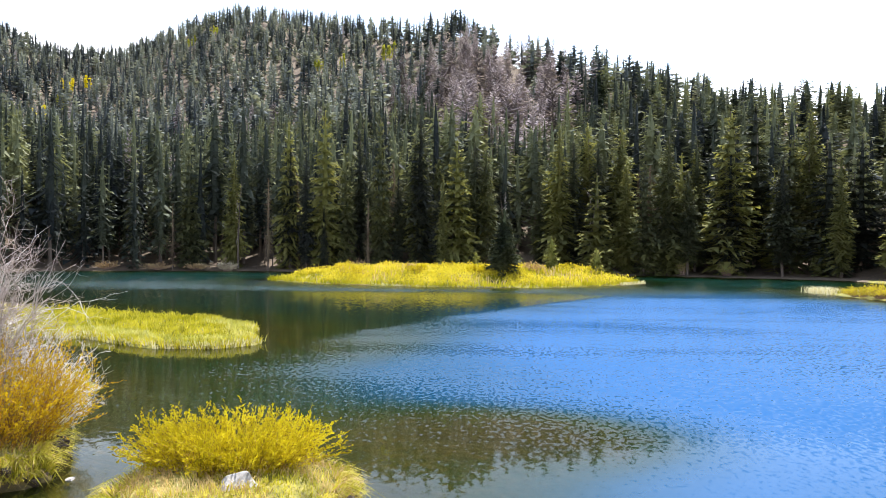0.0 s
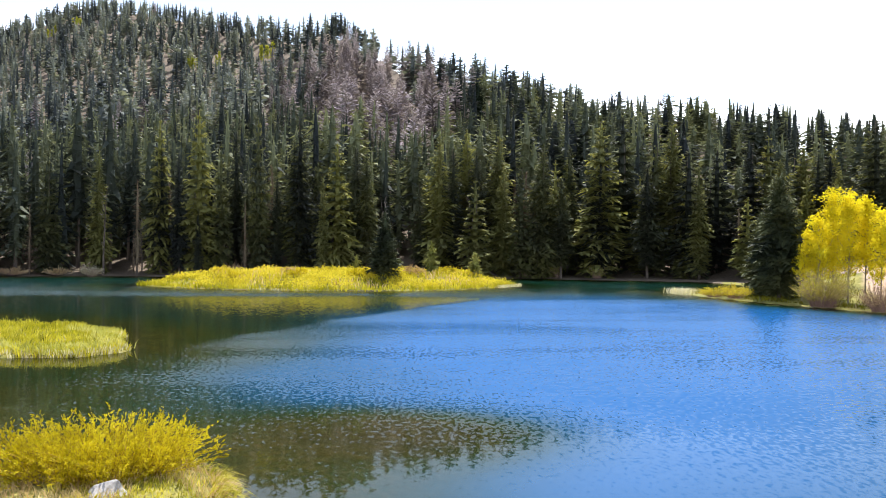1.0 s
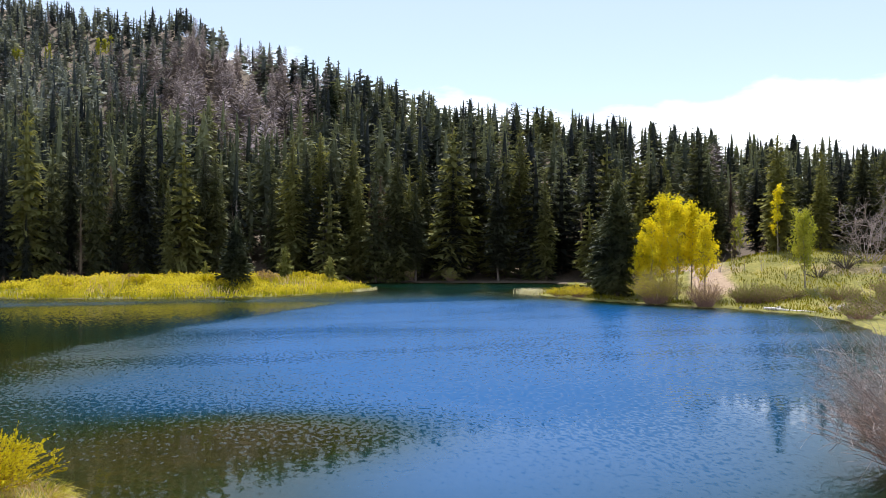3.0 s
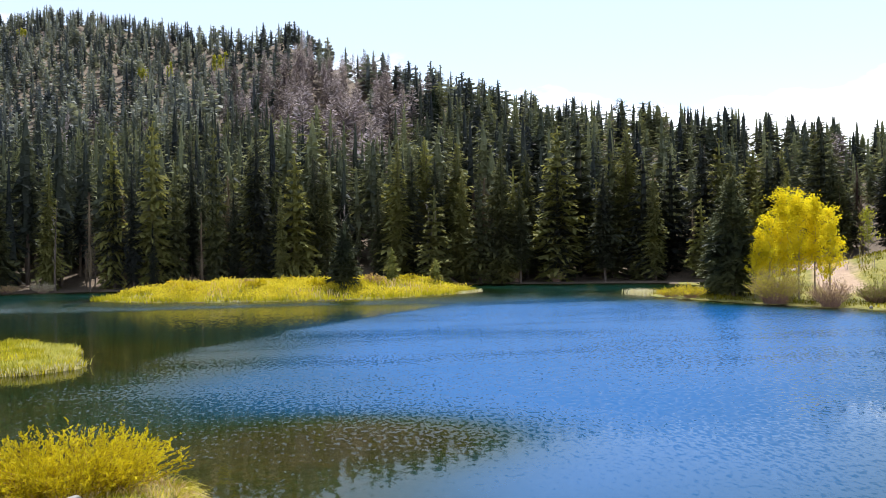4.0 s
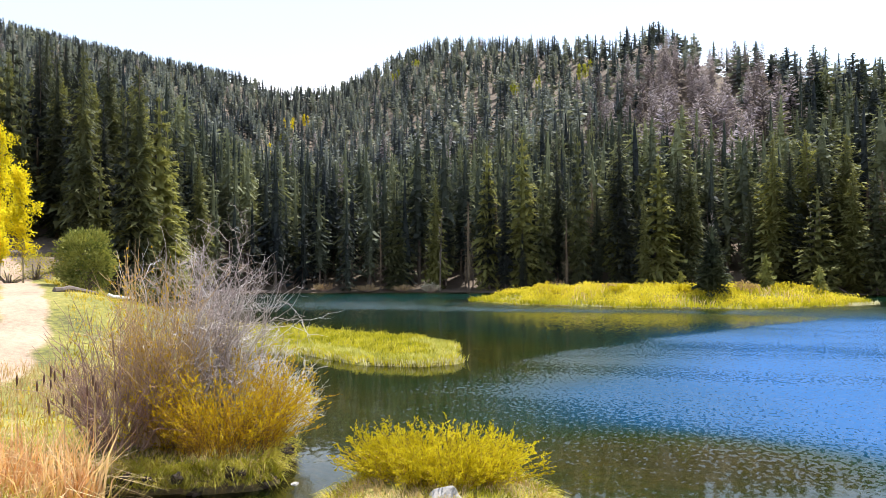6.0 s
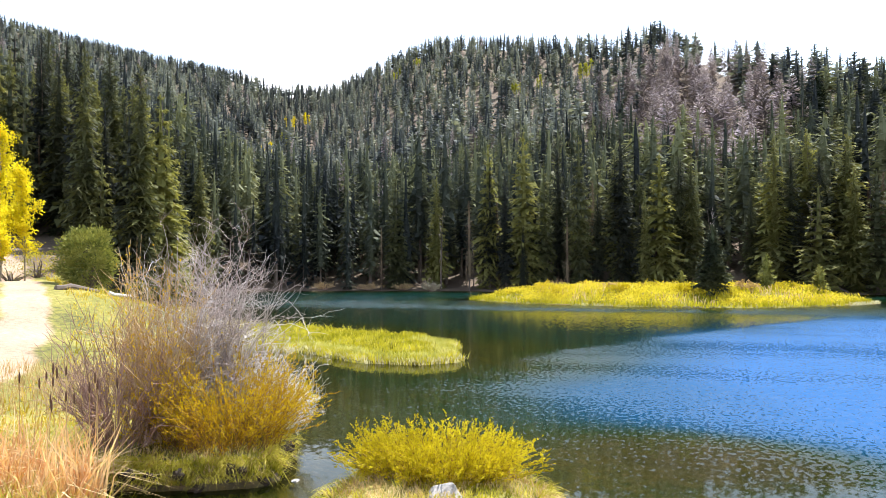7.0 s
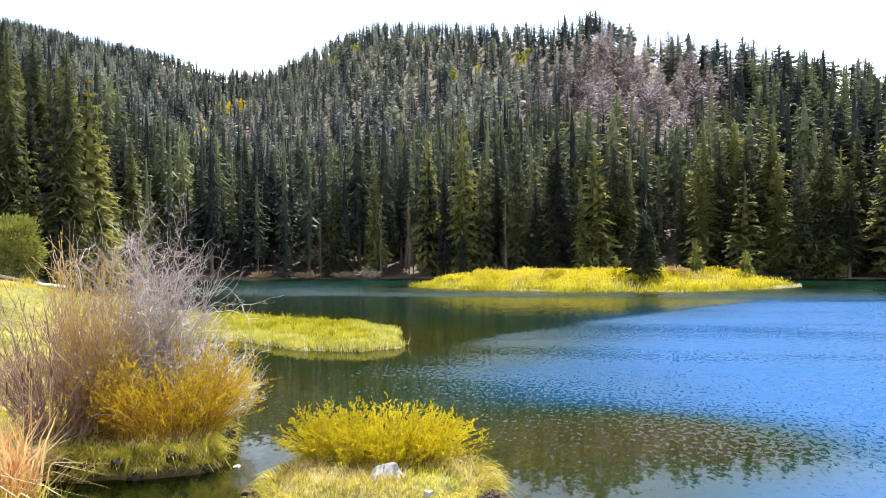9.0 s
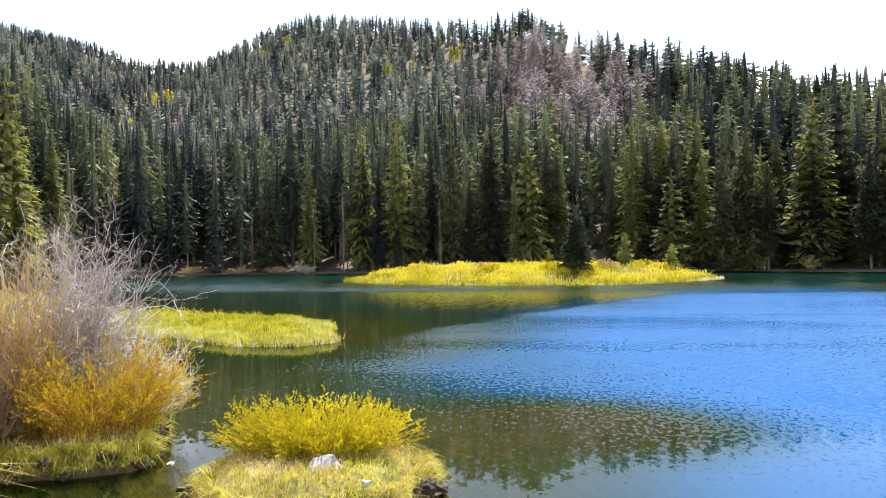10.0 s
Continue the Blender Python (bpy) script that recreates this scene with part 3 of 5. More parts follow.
def conifer(seed, n_branch, segs, radius, width, low=0.08, droop=0.25, taper=0.85, hang=1.0, tier=0.0, pairs=0, core=0.0, broad=0.11):
    """Unit-height conifer crown: many short drooping sprays with toothed, hanging edges, round a straight trunk."""
    g = np.random.default_rng(seed)
    u = (np.arange(n_branch) + g.uniform(0, 1, n_branch)) / n_branch
    h = low + (0.985 - low) * (1 - (1 - u) ** 0.72)
    if tier:
        h = np.clip(np.round((h - low) * tier + g.normal(0, 0.22, n_branch)) / tier + low, low, 0.985)
    # uneven outline: some sides and heights of the crown are fuller than others
    a = np.arange(n_branch) * 2.39996 + g.uniform(-0.5, 0.5, n_branch)
    lump = 1 + 0.14 * np.sin(a * 2 + h * 19 + seed) + 0.12 * np.sin(a - h * 31 + 2.0 * seed)
    prof = radius * np.clip((1 - h) / (1 - low), 0, 1) ** taper * (1 - 0.6 * np.clip((low + 0.26 - h) / 0.26, 0, 1)) + 0.010
    length = prof * g.uniform(0.5, 1.2, n_branch) * lump
    rise = np.radians(np.interp(h, [0, 0.5, 1], [-22, 0, 40])) + g.normal(0, 0.16, n_branch)
    out = np.stack([np.cos(a), np.sin(a), 0 * a], 1)
    side = np.stack([-np.sin(a), np.cos(a), 0 * a], 1)
    s = np.linspace(0.0, 1, segs + 1)
    spine = out[:, None] * (length[:, None] * s)[:, :, None]
    spine[:, :, 2] = h[:, None] + np.tan(rise)[:, None] * length[:, None] * s - droop * length[:, None] * s ** 2 + 0.12 * length[:, None] * s ** 4
    if pairs:
        # slender side sprays along each branch, swept towards its end
        q = np.linspace(0.12, 0.86, pairs)
        way = np.tan(rise)[:, None] * length[:, None]
        root = out[:, None] * (length[:, None] * q)[:, :, None]
        root[:, :, 2] = h[:, None] + way * q - droop * length[:, None] * q ** 2 + 0.12 * length[:, None] * q ** 4
        wide = np.maximum(broad * length, 0.005)[:, None, None]
        made = []
        for sg in (-1, 1):
            w = (width * length[:, None] * (1.15 - q)[None] + 0.006) * g.uniform(0.6, 1.4, (n_branch, pairs))
            tip = root + sg * side[:, None] * w[:, :, None] + out[:, None] * (w * g.uniform(0.4, 0.9, w.shape))[:, :, None]
            tip[:, :, 2] -= w * g.uniform(-0.15, 0.9, w.shape) * hang
            made.append(np.stack([root - out[:, None] * wide, root + out[:, None] * wide, tip], 2).reshape(-1, 3))
        end = spine[:, -1]
        butt = 0.5 * spine[:, 0] + 0.5 * spine[:, -1]
        made.append(np.stack([butt - side * wide[:, 0] * 0.9, butt + side * wide[:, 0] * 0.9, end + out * (0.12 * length)[:, None]], 1).reshape(-1, 3))
        made = np.concatenate(made)
        return join((made, None, np.arange(len(made)).reshape(-1, 3)), heart(g, radius * core, low, taper, 6, 6))
    verts, tris, base = [spine.reshape(-1, 3)], [], n_branch * (segs + 1)
    i0 = np.arange(n_branch) * (segs + 1)
    for k in range(segs):
        for sg in (-1, 1):
            w = (width * length * (1.1 - s[k]) + 0.004) * g.uniform(0.6, 1.4, n_branch)
            tip = (spine[:, k] * 0.30 + spine[:, k + 1] * 0.70) + sg * side * w[:, None] + out * (0.22 * length / segs)[:, None]
            tip[:, 2] -= w * g.uniform(-0.2, 1.1, n_branch) * hang
            verts.append(tip)
            j = base + np.arange(n_branch)
            base += n_branch
            tris.append(np.stack([i0 + k, i0 + k + 1, j], 1) if sg > 0 else np.stack([i0 + k + 1, i0 + k, j], 1))
    shape = np.concatenate(verts), None, np.concatenate(tris)
    return join(shape, heart(g, radius * core, low, taper, 4, 5)) if core else shape


def trunk(radius, height=1.0, sides=6, lean=0.0, k=4, seed=0):
    g = np.random.default_rng(seed)
    z = np.linspace(0, height, k)
    p = np.stack([lean * z ** 2 + g.normal(0, 0.006, k) * height, g.normal(0, 0.006, k) * height, z], 1)[None]
    return tubes(p, (radius * (1 - 0.93 * z / height) + radius * 0.25 * (z == 0))[None], sides)


def placed(template, at, turn, sx, sz):
    """Copies of a triple at points (n, 3), turned and scaled, as one triple."""
    v, q, t = template
    n = len(at)
    c, s = np.cos(turn), np.sin(turn)
    x = (v[None, :, 0] * c[:, None] - v[None, :, 1] * s[:, None]) * sx[:, None] + at[:, :1]
    y = (v[None, :, 0] * s[:, None] + v[None, :, 1] * c[:, None]) * sx[:, None] + at[:, 1:2]
    z = v[None, :, 2] * sz[:, None] + at[:, 2:]
    off = np.arange(n)[:, None, None] * len(v)
    return (np.stack([x, y, z], -1).reshape(-1, 3), None if q is None else (q[None] + off).reshape(-1, 4), None if t is None else (t[None] + off).reshape(-1, 3))


# clumps of aspen that show between the conifers: degrees to the left, elevation, height, width
HILL_ASPENS = [(14.9, 13.3, 7.5, 4.6), (32.0, 10.6, 7, 5.5), (30.9, 10.8, 7, 4.0), (33.6, 8.4, 6, 4.2), (32.5, 9.2, 6, 3.2), (9.8, 14.2, 6.5, 4.5), (1.5, 6.0, 7, 1.6), (22.5, 15.0, 6, 5.0), (24.0, 14.1, 5.5, 4.2), (13.2, 13.4, 6.5, 3.0), (25.6, 6.4, 7, 1.3)]


def slope_spot(az, el, height):
    """The place on the hillside where a tree of that height shows its upper half at that elevation."""
    for r in np.arange(78, 420, 2.0):
        x, y = -math.sin(radians(az)) * r, math.cos(radians(az)) * r
        z = float(ground_z(np.array([x]), np.array([y]))[0])
        if (z + height * 0.65 - 3) / r >= math.tan(radians(el)):
            break
    return x, y, z


ASPEN_SPOTS = [slope_spot(a, e, h) for a, e, h, w in HILL_ASPENS]
# where trees stand: rings of growing spacing over the slopes
spots = []
r_now = 46.0
while r_now < 425:
    gap = float(np.clip(2.0 + (r_now - 75) * 0.016, 1.95, 4.4))
    for az in np.arange(-51, 57, np.degrees(gap / r_now)):
        spots.append((az + RNG.uniform(-0.45, 0.45) * np.degrees(gap / r_now), r_now + RNG.uniform(-0.5, 0.5) * gap))
    r_now += gap
spots = np.array(spots)
rr, el = ridge_at(spots[:, 0])
foot = np.interp(spots[:, 0], [h[0] for h in HILL_FOOT], [h[1] for h in HILL_FOOT])
px, py = -np.sin(np.radians(spots[:, 0])) * spots[:, 1], np.cos(np.radians(spots[:, 0])) * spots[:, 1]
d = land_gap(px, py)
keep = (d > 0.7) & (spots[:, 1] < rr + 20) & ~inside(ISLAND, px, py) & ((spots[:, 1] > foot) | ((d < 6) & (spots[:, 1] > 66) & (np.abs(spots[:, 0]) < 36)))
# a dark gap in the front rank of trees
keep &= ~((np.abs(spots[:, 0] - 0.9) < 1.3) & (spots[:, 1] < 81))
keep &= (line_gap(TRAIL, px, py, False) > 4.5) & (line_gap(TRAIL_EAST, px, py, False) > 3.0)
keep &= RNG.uniform(size=len(px)) < np.interp(spots[:, 0], [-20, -4, 8], [0.55, 0.7, 1.0])
for ax, ay, _ in ASPEN_SPOTS:
    ar = math.hypot(ax, ay)
    keep &= ~((line_gap([(ax, ay), (ax * (1 - 8 / ar), ay * (1 - 8 / ar))], px, py, False) < 2.2))
spots, px, py = spots[keep], px[keep], py[keep]
pz = ground_z(px, py)
rad = spots[:, 1]
tall = RNG.normal(11.3, 1.9, len(px)).clip(6.5, 15.5) * np.interp(rad, [60, 90, 140, 200], [1.12, 1.08, 0.92, 0.78])
tall *= np.interp(spots[:, 0], [-36, -31, -24, -18], [0.58, 0.72, 0.84, 1.0]) * np.where(rad < 115, 1, 0.9) + np.where((rad >= 115) & (spots[:, 0] < -24), 0.2, 0.0)
small = RNG.uniform(size=len(px)) < 0.14
tall[small] *= RNG.uniform(0.35, 0.65, small.sum())
top_most = rad * np.tan(np.radians(el[keep] + 0.25)) + 3.0 - pz
tall = np.minimum(tall, np.maximum(top_most * RNG.uniform(0.86, 1.12, len(px)), 3.5))
# a stand of beetle-killed trees high on the middle slope
dead_c = np.stack([(spots[:, 0] - 2.0 - (rad - 150) * 0.03) / 6.6, (rad - 152) / 46.0], 1)
dead = (np.hypot(dead_c[:, 0], dead_c[:, 1]) + RNG.normal(0, 0.22, len(px)) < 0.95) | (RNG.uniform(size=len(px)) < 0.012)
dead &= rad > 84
order = np.argsort(rad + np.where(dead, 1000, 0))
near_ids = order[:300]
is_near = np.zeros(len(px), bool)
is_near[near_ids] = True
mid = ~is_near & ~dead & (rad < 150)
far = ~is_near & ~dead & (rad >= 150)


def girth(az):
    """Spires stand close together on the west slope, fuller trees on the east shore."""
    return np.interp(az, [-34, -18, -4, 10, 57], [1.25, 1.2, 1.05, 0.78, 0.78])


near_meshes = []
for k, (slim, low, droop, tap, tier) in enumerate([(0.165, 0.03, 0.3, 0.85, 0), (0.14, 0.08, 0.2, 0.8, 0), (0.19, 0.02, 0.35, 0.9, 17), (0.15, 0.14, 0.15, 0.7, 0), (0.20, 0.02, 0.3, 1.0, 15), (0.135, 0.06, 0.3, 0.85, 0), (0.16, 0.10, 0.2, 0.75, 0), (0.175, 0.04, 0.25, 0.9, 19)]):
    shape = conifer(20 + k, 300, 2, slim, 0.52, pairs=4, core=0.22, broad=0.14, low=low, droop=droop, taper=tap, tier=tier)
    near_meshes.append((mesh_of("crown", *shape, NEEDLE), mesh_of("trunk", *trunk(0.0105, 0.99, seed=k), BARK, True)))
shape = conifer(41, 180, 2, 0.10, 0.34, pairs=3, core=0.25, low=0.10, droop=0.3, taper=0.6)
near_meshes.append((mesh_of("crown", *shape, NEEDLE_BROWN), near_meshes[0][1]))
for n, i in enumerate(near_ids):
    half_dead = RNG.uniform() < 0.11
    crown, stem = near_meshes[8 if half_dead else int(RNG.integers(8))]
    h = float(tall[i]) * (0.75 if half_dead else 1.0)
    wide = h * float(RNG.uniform(0.78, 1.2)) * float(girth(spots[i, 0]))
    says = "half-dead reddish-brown spruce at the forest's edge" if half_dead else "dark green spruce in the dense lakeside forest" if h > 8.5 else "young spruce under the tall lakeside forest"
    tree = thing("conifer", says, "tree", "lakeside conifers", (px[i], py[i], pz[i] - 0.1), float(RNG.uniform(0, 6.28)), (wide, wide, h))
    part("crown", crown, None, tree)
    part("trunk", stem, None, tree)


def forest(name, which, variants, mat, label, category="forest", wide=(0.85, 1.2), bark=None):
    ids = np.flatnonzero(which)
    kind = RNG.integers(len(variants), size=len(ids))
    pieces, tones = [], []
    for k, v in enumerate(variants):
        j = ids[kind == k]
        if len(j):
            tones.append(np.repeat(RNG.beta(1.0, 1.2, len(j)), len(v[0])))
            pieces.append(placed(v, np.stack([px[j], py[j], pz[j] - 0.1], 1), RNG.uniform(0, 6.28, len(j)), tall[j] * RNG.uniform(*wide, len(j)) * np.maximum(girth(spots[j, 0]) * np.interp(rad[j], [90, 115], [1.0, 1.22]), np.interp(rad[j], [110, 190], [0.0, 1.02])), tall[j]))
    ob = stuff(name, join(*pieces), mat, label, category)
    ob.data.attributes.new("tone", "FLOAT", "POINT").data.foreach_set("value", np.concatenate(tones))
    return ob


MID = [conifer(60 + k, 74, 2, slim, 0.66, pairs=2, core=0.30, broad=0.24, low=low, droop=0.3, taper=tap) for k, (slim, low, tap) in enumerate([(0.18, 0.05, 0.9), (0.145, 0.12, 0.8), (0.20, 0.04, 1.0), (0.165, 0.20, 0.7), (0.14, 0.08, 0.85), (0.18, 0.26, 0.6)])]
FAR = [conifer(80 + k, 66, 1, slim, 0.36, core=0.32, low=low, droop=0.25, taper=tap, hang=0.8) for k, (slim, low, tap) in enumerate([(0.21, 0.05, 0.9), (0.17, 0.12, 0.75), (0.23, 0.04, 1.0), (0.19, 0.18, 0.65), (0.20, 0.26, 0.55), (0.16, 0.10, 0.8)])]
GREY = [conifer(90 + k, 260, 1, [0.15, 0.12, 0.14][k], 0.12, low=0.10, droop=0.05, taper=0.65, hang=0.6) for k in range(3)]
forest("hillside_conifers", mid, MID, NEEDLE_FAR, "dense green conifers on the lower slopes")
forest("ridge_conifers", far, FAR, NEEDLE_RIDGE, "distant conifers covering the ridge, paler and bluer with haze")
forest("dead_conifers", dead, GREY, NEEDLE_DEAD, "grey beetle-killed conifers standing on the slope")
poles = ~is_near & (rad < 130)
forest("hillside_trunks", poles, [trunk(0.011, 0.97, 4, k=3, seed=5)], BARK, "grey-brown trunks of the hillside conifers", wide=(0.9, 1.3))


def spot(az, r, lift=0.0):
    """A place on the ground, by degrees to the left of +y and metres from the origin."""
    x, y = -math.sin(radians(az)) * r, math.cos(radians(az)) * r
    return x, y, float(ground_z(np.array([x]), np.array([y]))[0]) + lift


# ---- shrubs and broad-leaved trees ----


def rods(n, base_r, height, spread, k=5, bend=0.07, flare=1.35, squash=(1, 1), spread_min=0.1, low=0.55):
    """Paths of n stems that rise from a root patch and fan out."""
    a = RNG.uniform(0, 2 * np.pi, n)
    rb = base_r * np.sqrt(RNG.uniform(0, 1, n))
    base = np.stack([np.cos(a) * rb * squash[0], np.sin(a) * rb * squash[1], 0 * a], 1)
    f = spread_min + (1 - spread_min) * np.sqrt(RNG.uniform(0, 1, n))
    b = a + RNG.normal(0, 0.5, n)
    h = height * RNG.uniform(low, 1.0, n) * np.sqrt(np.maximum(1 - 0.72 * f ** 2, 0.1))
    s = np.linspace(0, 1, k)
    out = np.stack([np.cos(b) * squash[0], np.sin(b) * squash[1], 0 * b], 1)
    p = base[:, None] + out[:, None] * (spread * f)[:, None, None] * (s ** flare)[None, :, None]
    p[:, :, 2] += h[:, None] * (s - 0.12 * s ** 3 * f[:, None])
    w = np.cumsum(RNG.normal(0, bend / k, (n, k, 3)), 1) * height
    w[:, 0] = 0
    return p + w


def along(paths, per, lo=0.25, hi=1.0):
    """Points and directions on paths."""
    n, k, _ = paths.shape
    i = np.repeat(np.arange(n), per)
    s = RNG.uniform(lo, hi, len(i)) * (k - 1)
    j = np.minimum(s.astype(int), k - 2)
    f = (s - j)[:, None]
    a, b = paths[i, j], paths[i, j + 1]
    return a * (1 - f) + b * f, unit(b - a)


def twigs(paths, per, length, lo=0.3, k=4, bend=0.25, up=0.2):
    """Side twigs that leave the paths."""
    p, w = along(paths, per, lo, 0.98)
    n = len(p)
    d = unit(w * 0.8 + RNG.normal(0, 0.55, (n, 3)) + [0, 0, up])
    s = np.linspace(0, 1, k)
    ln = length * RNG.uniform(0.4, 1.2, n)
    q = p[:, None] + d[:, None] * (ln[:, None] * s)[:, :, None]
    wob = np.cumsum(RNG.normal(0, bend / k, (n, k, 3)), 1) * ln[:, None, None]
    wob[:, 0] = 0
    return q + wob


def taper(paths, r0, r1):
    return np.broadcast_to(np.linspace(r0, r1, paths.shape[1]), paths.shape[:2])


def willow(name, label, at, n, base_r, height, spread, leaf_mat, stem_mat, per=26, leaf=(0.05, 0.018), squash=(1, 1), group="", thick=0.006, lo=0.3, side=3, cat="shrub", low=0.55, apart=False):
    """Multi-stemmed shrub with narrow leaves along its stems and side twigs."""
    ob = thing(name, label, cat, group, at)
    main = rods(n, base_r, height, spread, squash=squash, low=low)
    sub = twigs(main, side, height * 0.22, 0.3, k=3, up=0.35)
    fine = tubes(sub, taper(sub, thick * 0.5, thick * 0.2))
    if apart:
        for one in main:
            part("stem", tubes(one[None], taper(one[None], thick * float(RNG.uniform(0.7, 1.2)), thick * 0.3), 4), stem_mat, ob)
    wood = part("brushwood", fine if apart else join(tubes(main, taper(main, thick, thick * 0.3)), fine), stem_mat, ob, "thin woody stems")
    tagged(wood, kind="stuff")
    if per:
        p1, w1 = along(main, per, lo, 1.0)
        p2, w2 = along(sub, max(per // 3, 2), 0.1, 1.0)
        p, w = np.concatenate([p1, p2]), np.concatenate([w1, w2])
        m = len(p)
        leaf_ob = part("foliage", leaves(p, w * 1.1 + RNG.normal(0, 0.38, (m, 3)), leaf[0] * RNG.uniform(0.6, 1.3, m), leaf[1] * RNG.uniform(0.7, 1.3, m)), leaf_mat, ob)
        tagged(leaf_ob, kind="stuff")
    return ob


def dead_shrub(name, label, at, n, height, spread, mat, thick=0.014, per=7, squash=(1, 1), lean=(0, 0), twig_len=0.26, bend=0.5, group=""):
    """Leafless shrub: crooked limbs, forked twigs."""
    ob = thing(name, label, "shrub", group, at)
    main = rods(n, spread * 0.25, height, spread, k=8, bend=bend, squash=squash, low=0.45)
    main[:, :, 0] += lean[0] * np.linspace(0, 1, 8) ** 2
    main[:, :, 1] += lean[1] * np.linspace(0, 1, 8) ** 2
    t1 = twigs(main, per, height * twig_len, 0.25, k=5, bend=0.7)
    t2 = twigs(t1, 3, height * twig_len * 0.45, 0.3, k=3, bend=0.5)
    for one in main:
        part("limb", tubes(one[None], taper(one[None], thick * float(RNG.uniform(0.6, 1.2)), thick * 0.3), 4), mat, ob)
    tagged(part("twig_tangle", join(tubes(t1, taper(t1, thick * 0.45, thick * 0.15)), tubes(t2, taper(t2, thick * 0.22, thick * 0.1))), mat, ob), kind="stuff")
    return ob


def aspen(label, at, height, width, leaf_mat, n_leaf=2600, bare=0.15, stems=1, leaf=0.10, group="aspens"):
    """Slender aspen: pale trunk, rising limbs, loose crown of small leaves."""
    ob = thing("aspen", label, "tree", group, at, float(RNG.uniform(0, 6.28)))
    k = 7
    z = np.linspace(0, 1, k)
    base = RNG.normal(0, 0.25 * (stems > 1), (stems, 2))
    main = np.zeros((stems, k, 3))
    main[:, :, :2] = base[:, None] * (1 + 0.8 * z[None, :, None]) + np.cumsum(RNG.normal(0, 0.010 * height, (stems, k, 2)), 1) * z[None, :, None]
    main[:, :, 2] = height * z[None] * RNG.uniform(0.85, 1.0, (stems, 1))
    limbs = twigs(main, 34 // stems, width * 0.62, bare + 0.05, k=5, bend=0.25, up=0.75)
    room = 1.15 - (limbs[:, :1, 2:] / height)
    limbs = limbs[:, :1] + (limbs - limbs[:, :1]) * np.clip(room, 0.25, 1)
    sub = twigs(limbs, 5, width * 0.22, 0.25, k=3, up=0.2)
    part("trunk", join(tubes(main, taper(main, 0.007 * height + 0.012, 0.006), 6), tubes(limbs, taper(limbs, 0.022, 0.006), 3)), ASPEN_BARK, ob, smooth=True)
    per = max(int(n_leaf * 1.7) // len(sub), 1)
    p, w = along(sub, per, 0.0, 1.15)
    p = p + RNG.normal(0, 0.032 * width, p.shape)
    m = len(p)
    part("crown", leaves(p, RNG.normal(0, 1, (m, 3)) - [0, 0, 0.4], leaf * RNG.uniform(0.6, 1.2, m), leaf * 0.9 * RNG.uniform(0.6, 1.2, m)), leaf_mat, ob)
    return ob


def spruce(label, at, height, radius, n=300, mat=NEEDLE, seed=1, low=0.02, group="island spruces", taper_p=0.8, width=0.40):
    ob = thing("spruce", label, "tree", group, at)
    v, q, t = conifer(seed, n, 2, radius / height, width, low=low, droop=0.18, taper=taper_p, pairs=5, core=0.45)
    part("crown", (v * height, q, t), mat, ob)
    v, q, t = trunk(0.014, 0.98, seed=seed)
    part("trunk", (v * height, q, t), BARK, ob, smooth=True)
    return ob


def rock(label, at, size, mat=STONE, turn=0.0, seed=0, group=""):
    """Angular weathered boulder, sunk a little into the soil."""
    g = np.random.default_rng(seed + 50)
    bm = bmesh.new()
    for v in unit(g.normal(size=(15, 3))) * g.uniform(0.36, 0.52, (15, 1)):
        bm.verts.new(v)
    hull = bmesh.ops.convex_hull(bm, input=bm.verts)
    bmesh.ops.delete(bm, geom=[e for e in hull["geom_interior"] if isinstance(e, bmesh.types.BMVert)], context="VERTS")
    bmesh.ops.bevel(bm, geom=list(bm.edges), offset=0.03, segments=2, affect="EDGES", profile=0.6)
    bmesh.ops.triangulate(bm, faces=list(bm.faces))
    bmesh.ops.subdivide_edges(bm, edges=[e for e in bm.edges if e.calc_length() > 0.15], cuts=2, use_grid_fill=True)
    for v in bm.verts:
        v.co += v.normal * 0.02 * noise.noise(v.co * 7 + Vector((seed, 0, 0)))
        v.co = Vector((v.co.x * size[0], v.co.y * size[1], v.co.z * size[2]))
    me = bpy.data.meshes.new("rock")
    bm.to_mesh(me)
    bm.free()
    me.materials.append(mat)
    ob = new("rock", me)
    ob.matrix_basis = Matrix.LocRotScale(at, Euler((0.12, -0.22, turn)), (1, 1, 1))
    return tagged(ob, label, "rock", group)


def clods(name, poly, n, label, start=-0.10, reach=0.06):
    """Lumps of dark soil and roots along a cut bank."""
    bm = bmesh.new()
    bmesh.ops.create_icosphere(bm, subdivisions=2, radius=0.5)
    for v in bm.verts:
        v.co *= 1 + 0.8 * noise.noise(v.co * 3.1) + 0.4 * noise.noise(v.co * 9)
    lump = np.array([v.co[:] for v in bm.verts]), None, np.array([[v.index for v in f.verts] for f in bm.faces])
    bm.free()
    p, a = rim_points(poly, n, reach, start)
    p[:, 2] = RNG.uniform(0.0, 0.26, n)
    return stuff(name, placed(lump, p, RNG.uniform(0, 6.28, n), RNG.uniform(0.10, 0.24, n), RNG.uniform(0.08, 0.17, n)), SOIL, label, "soil")


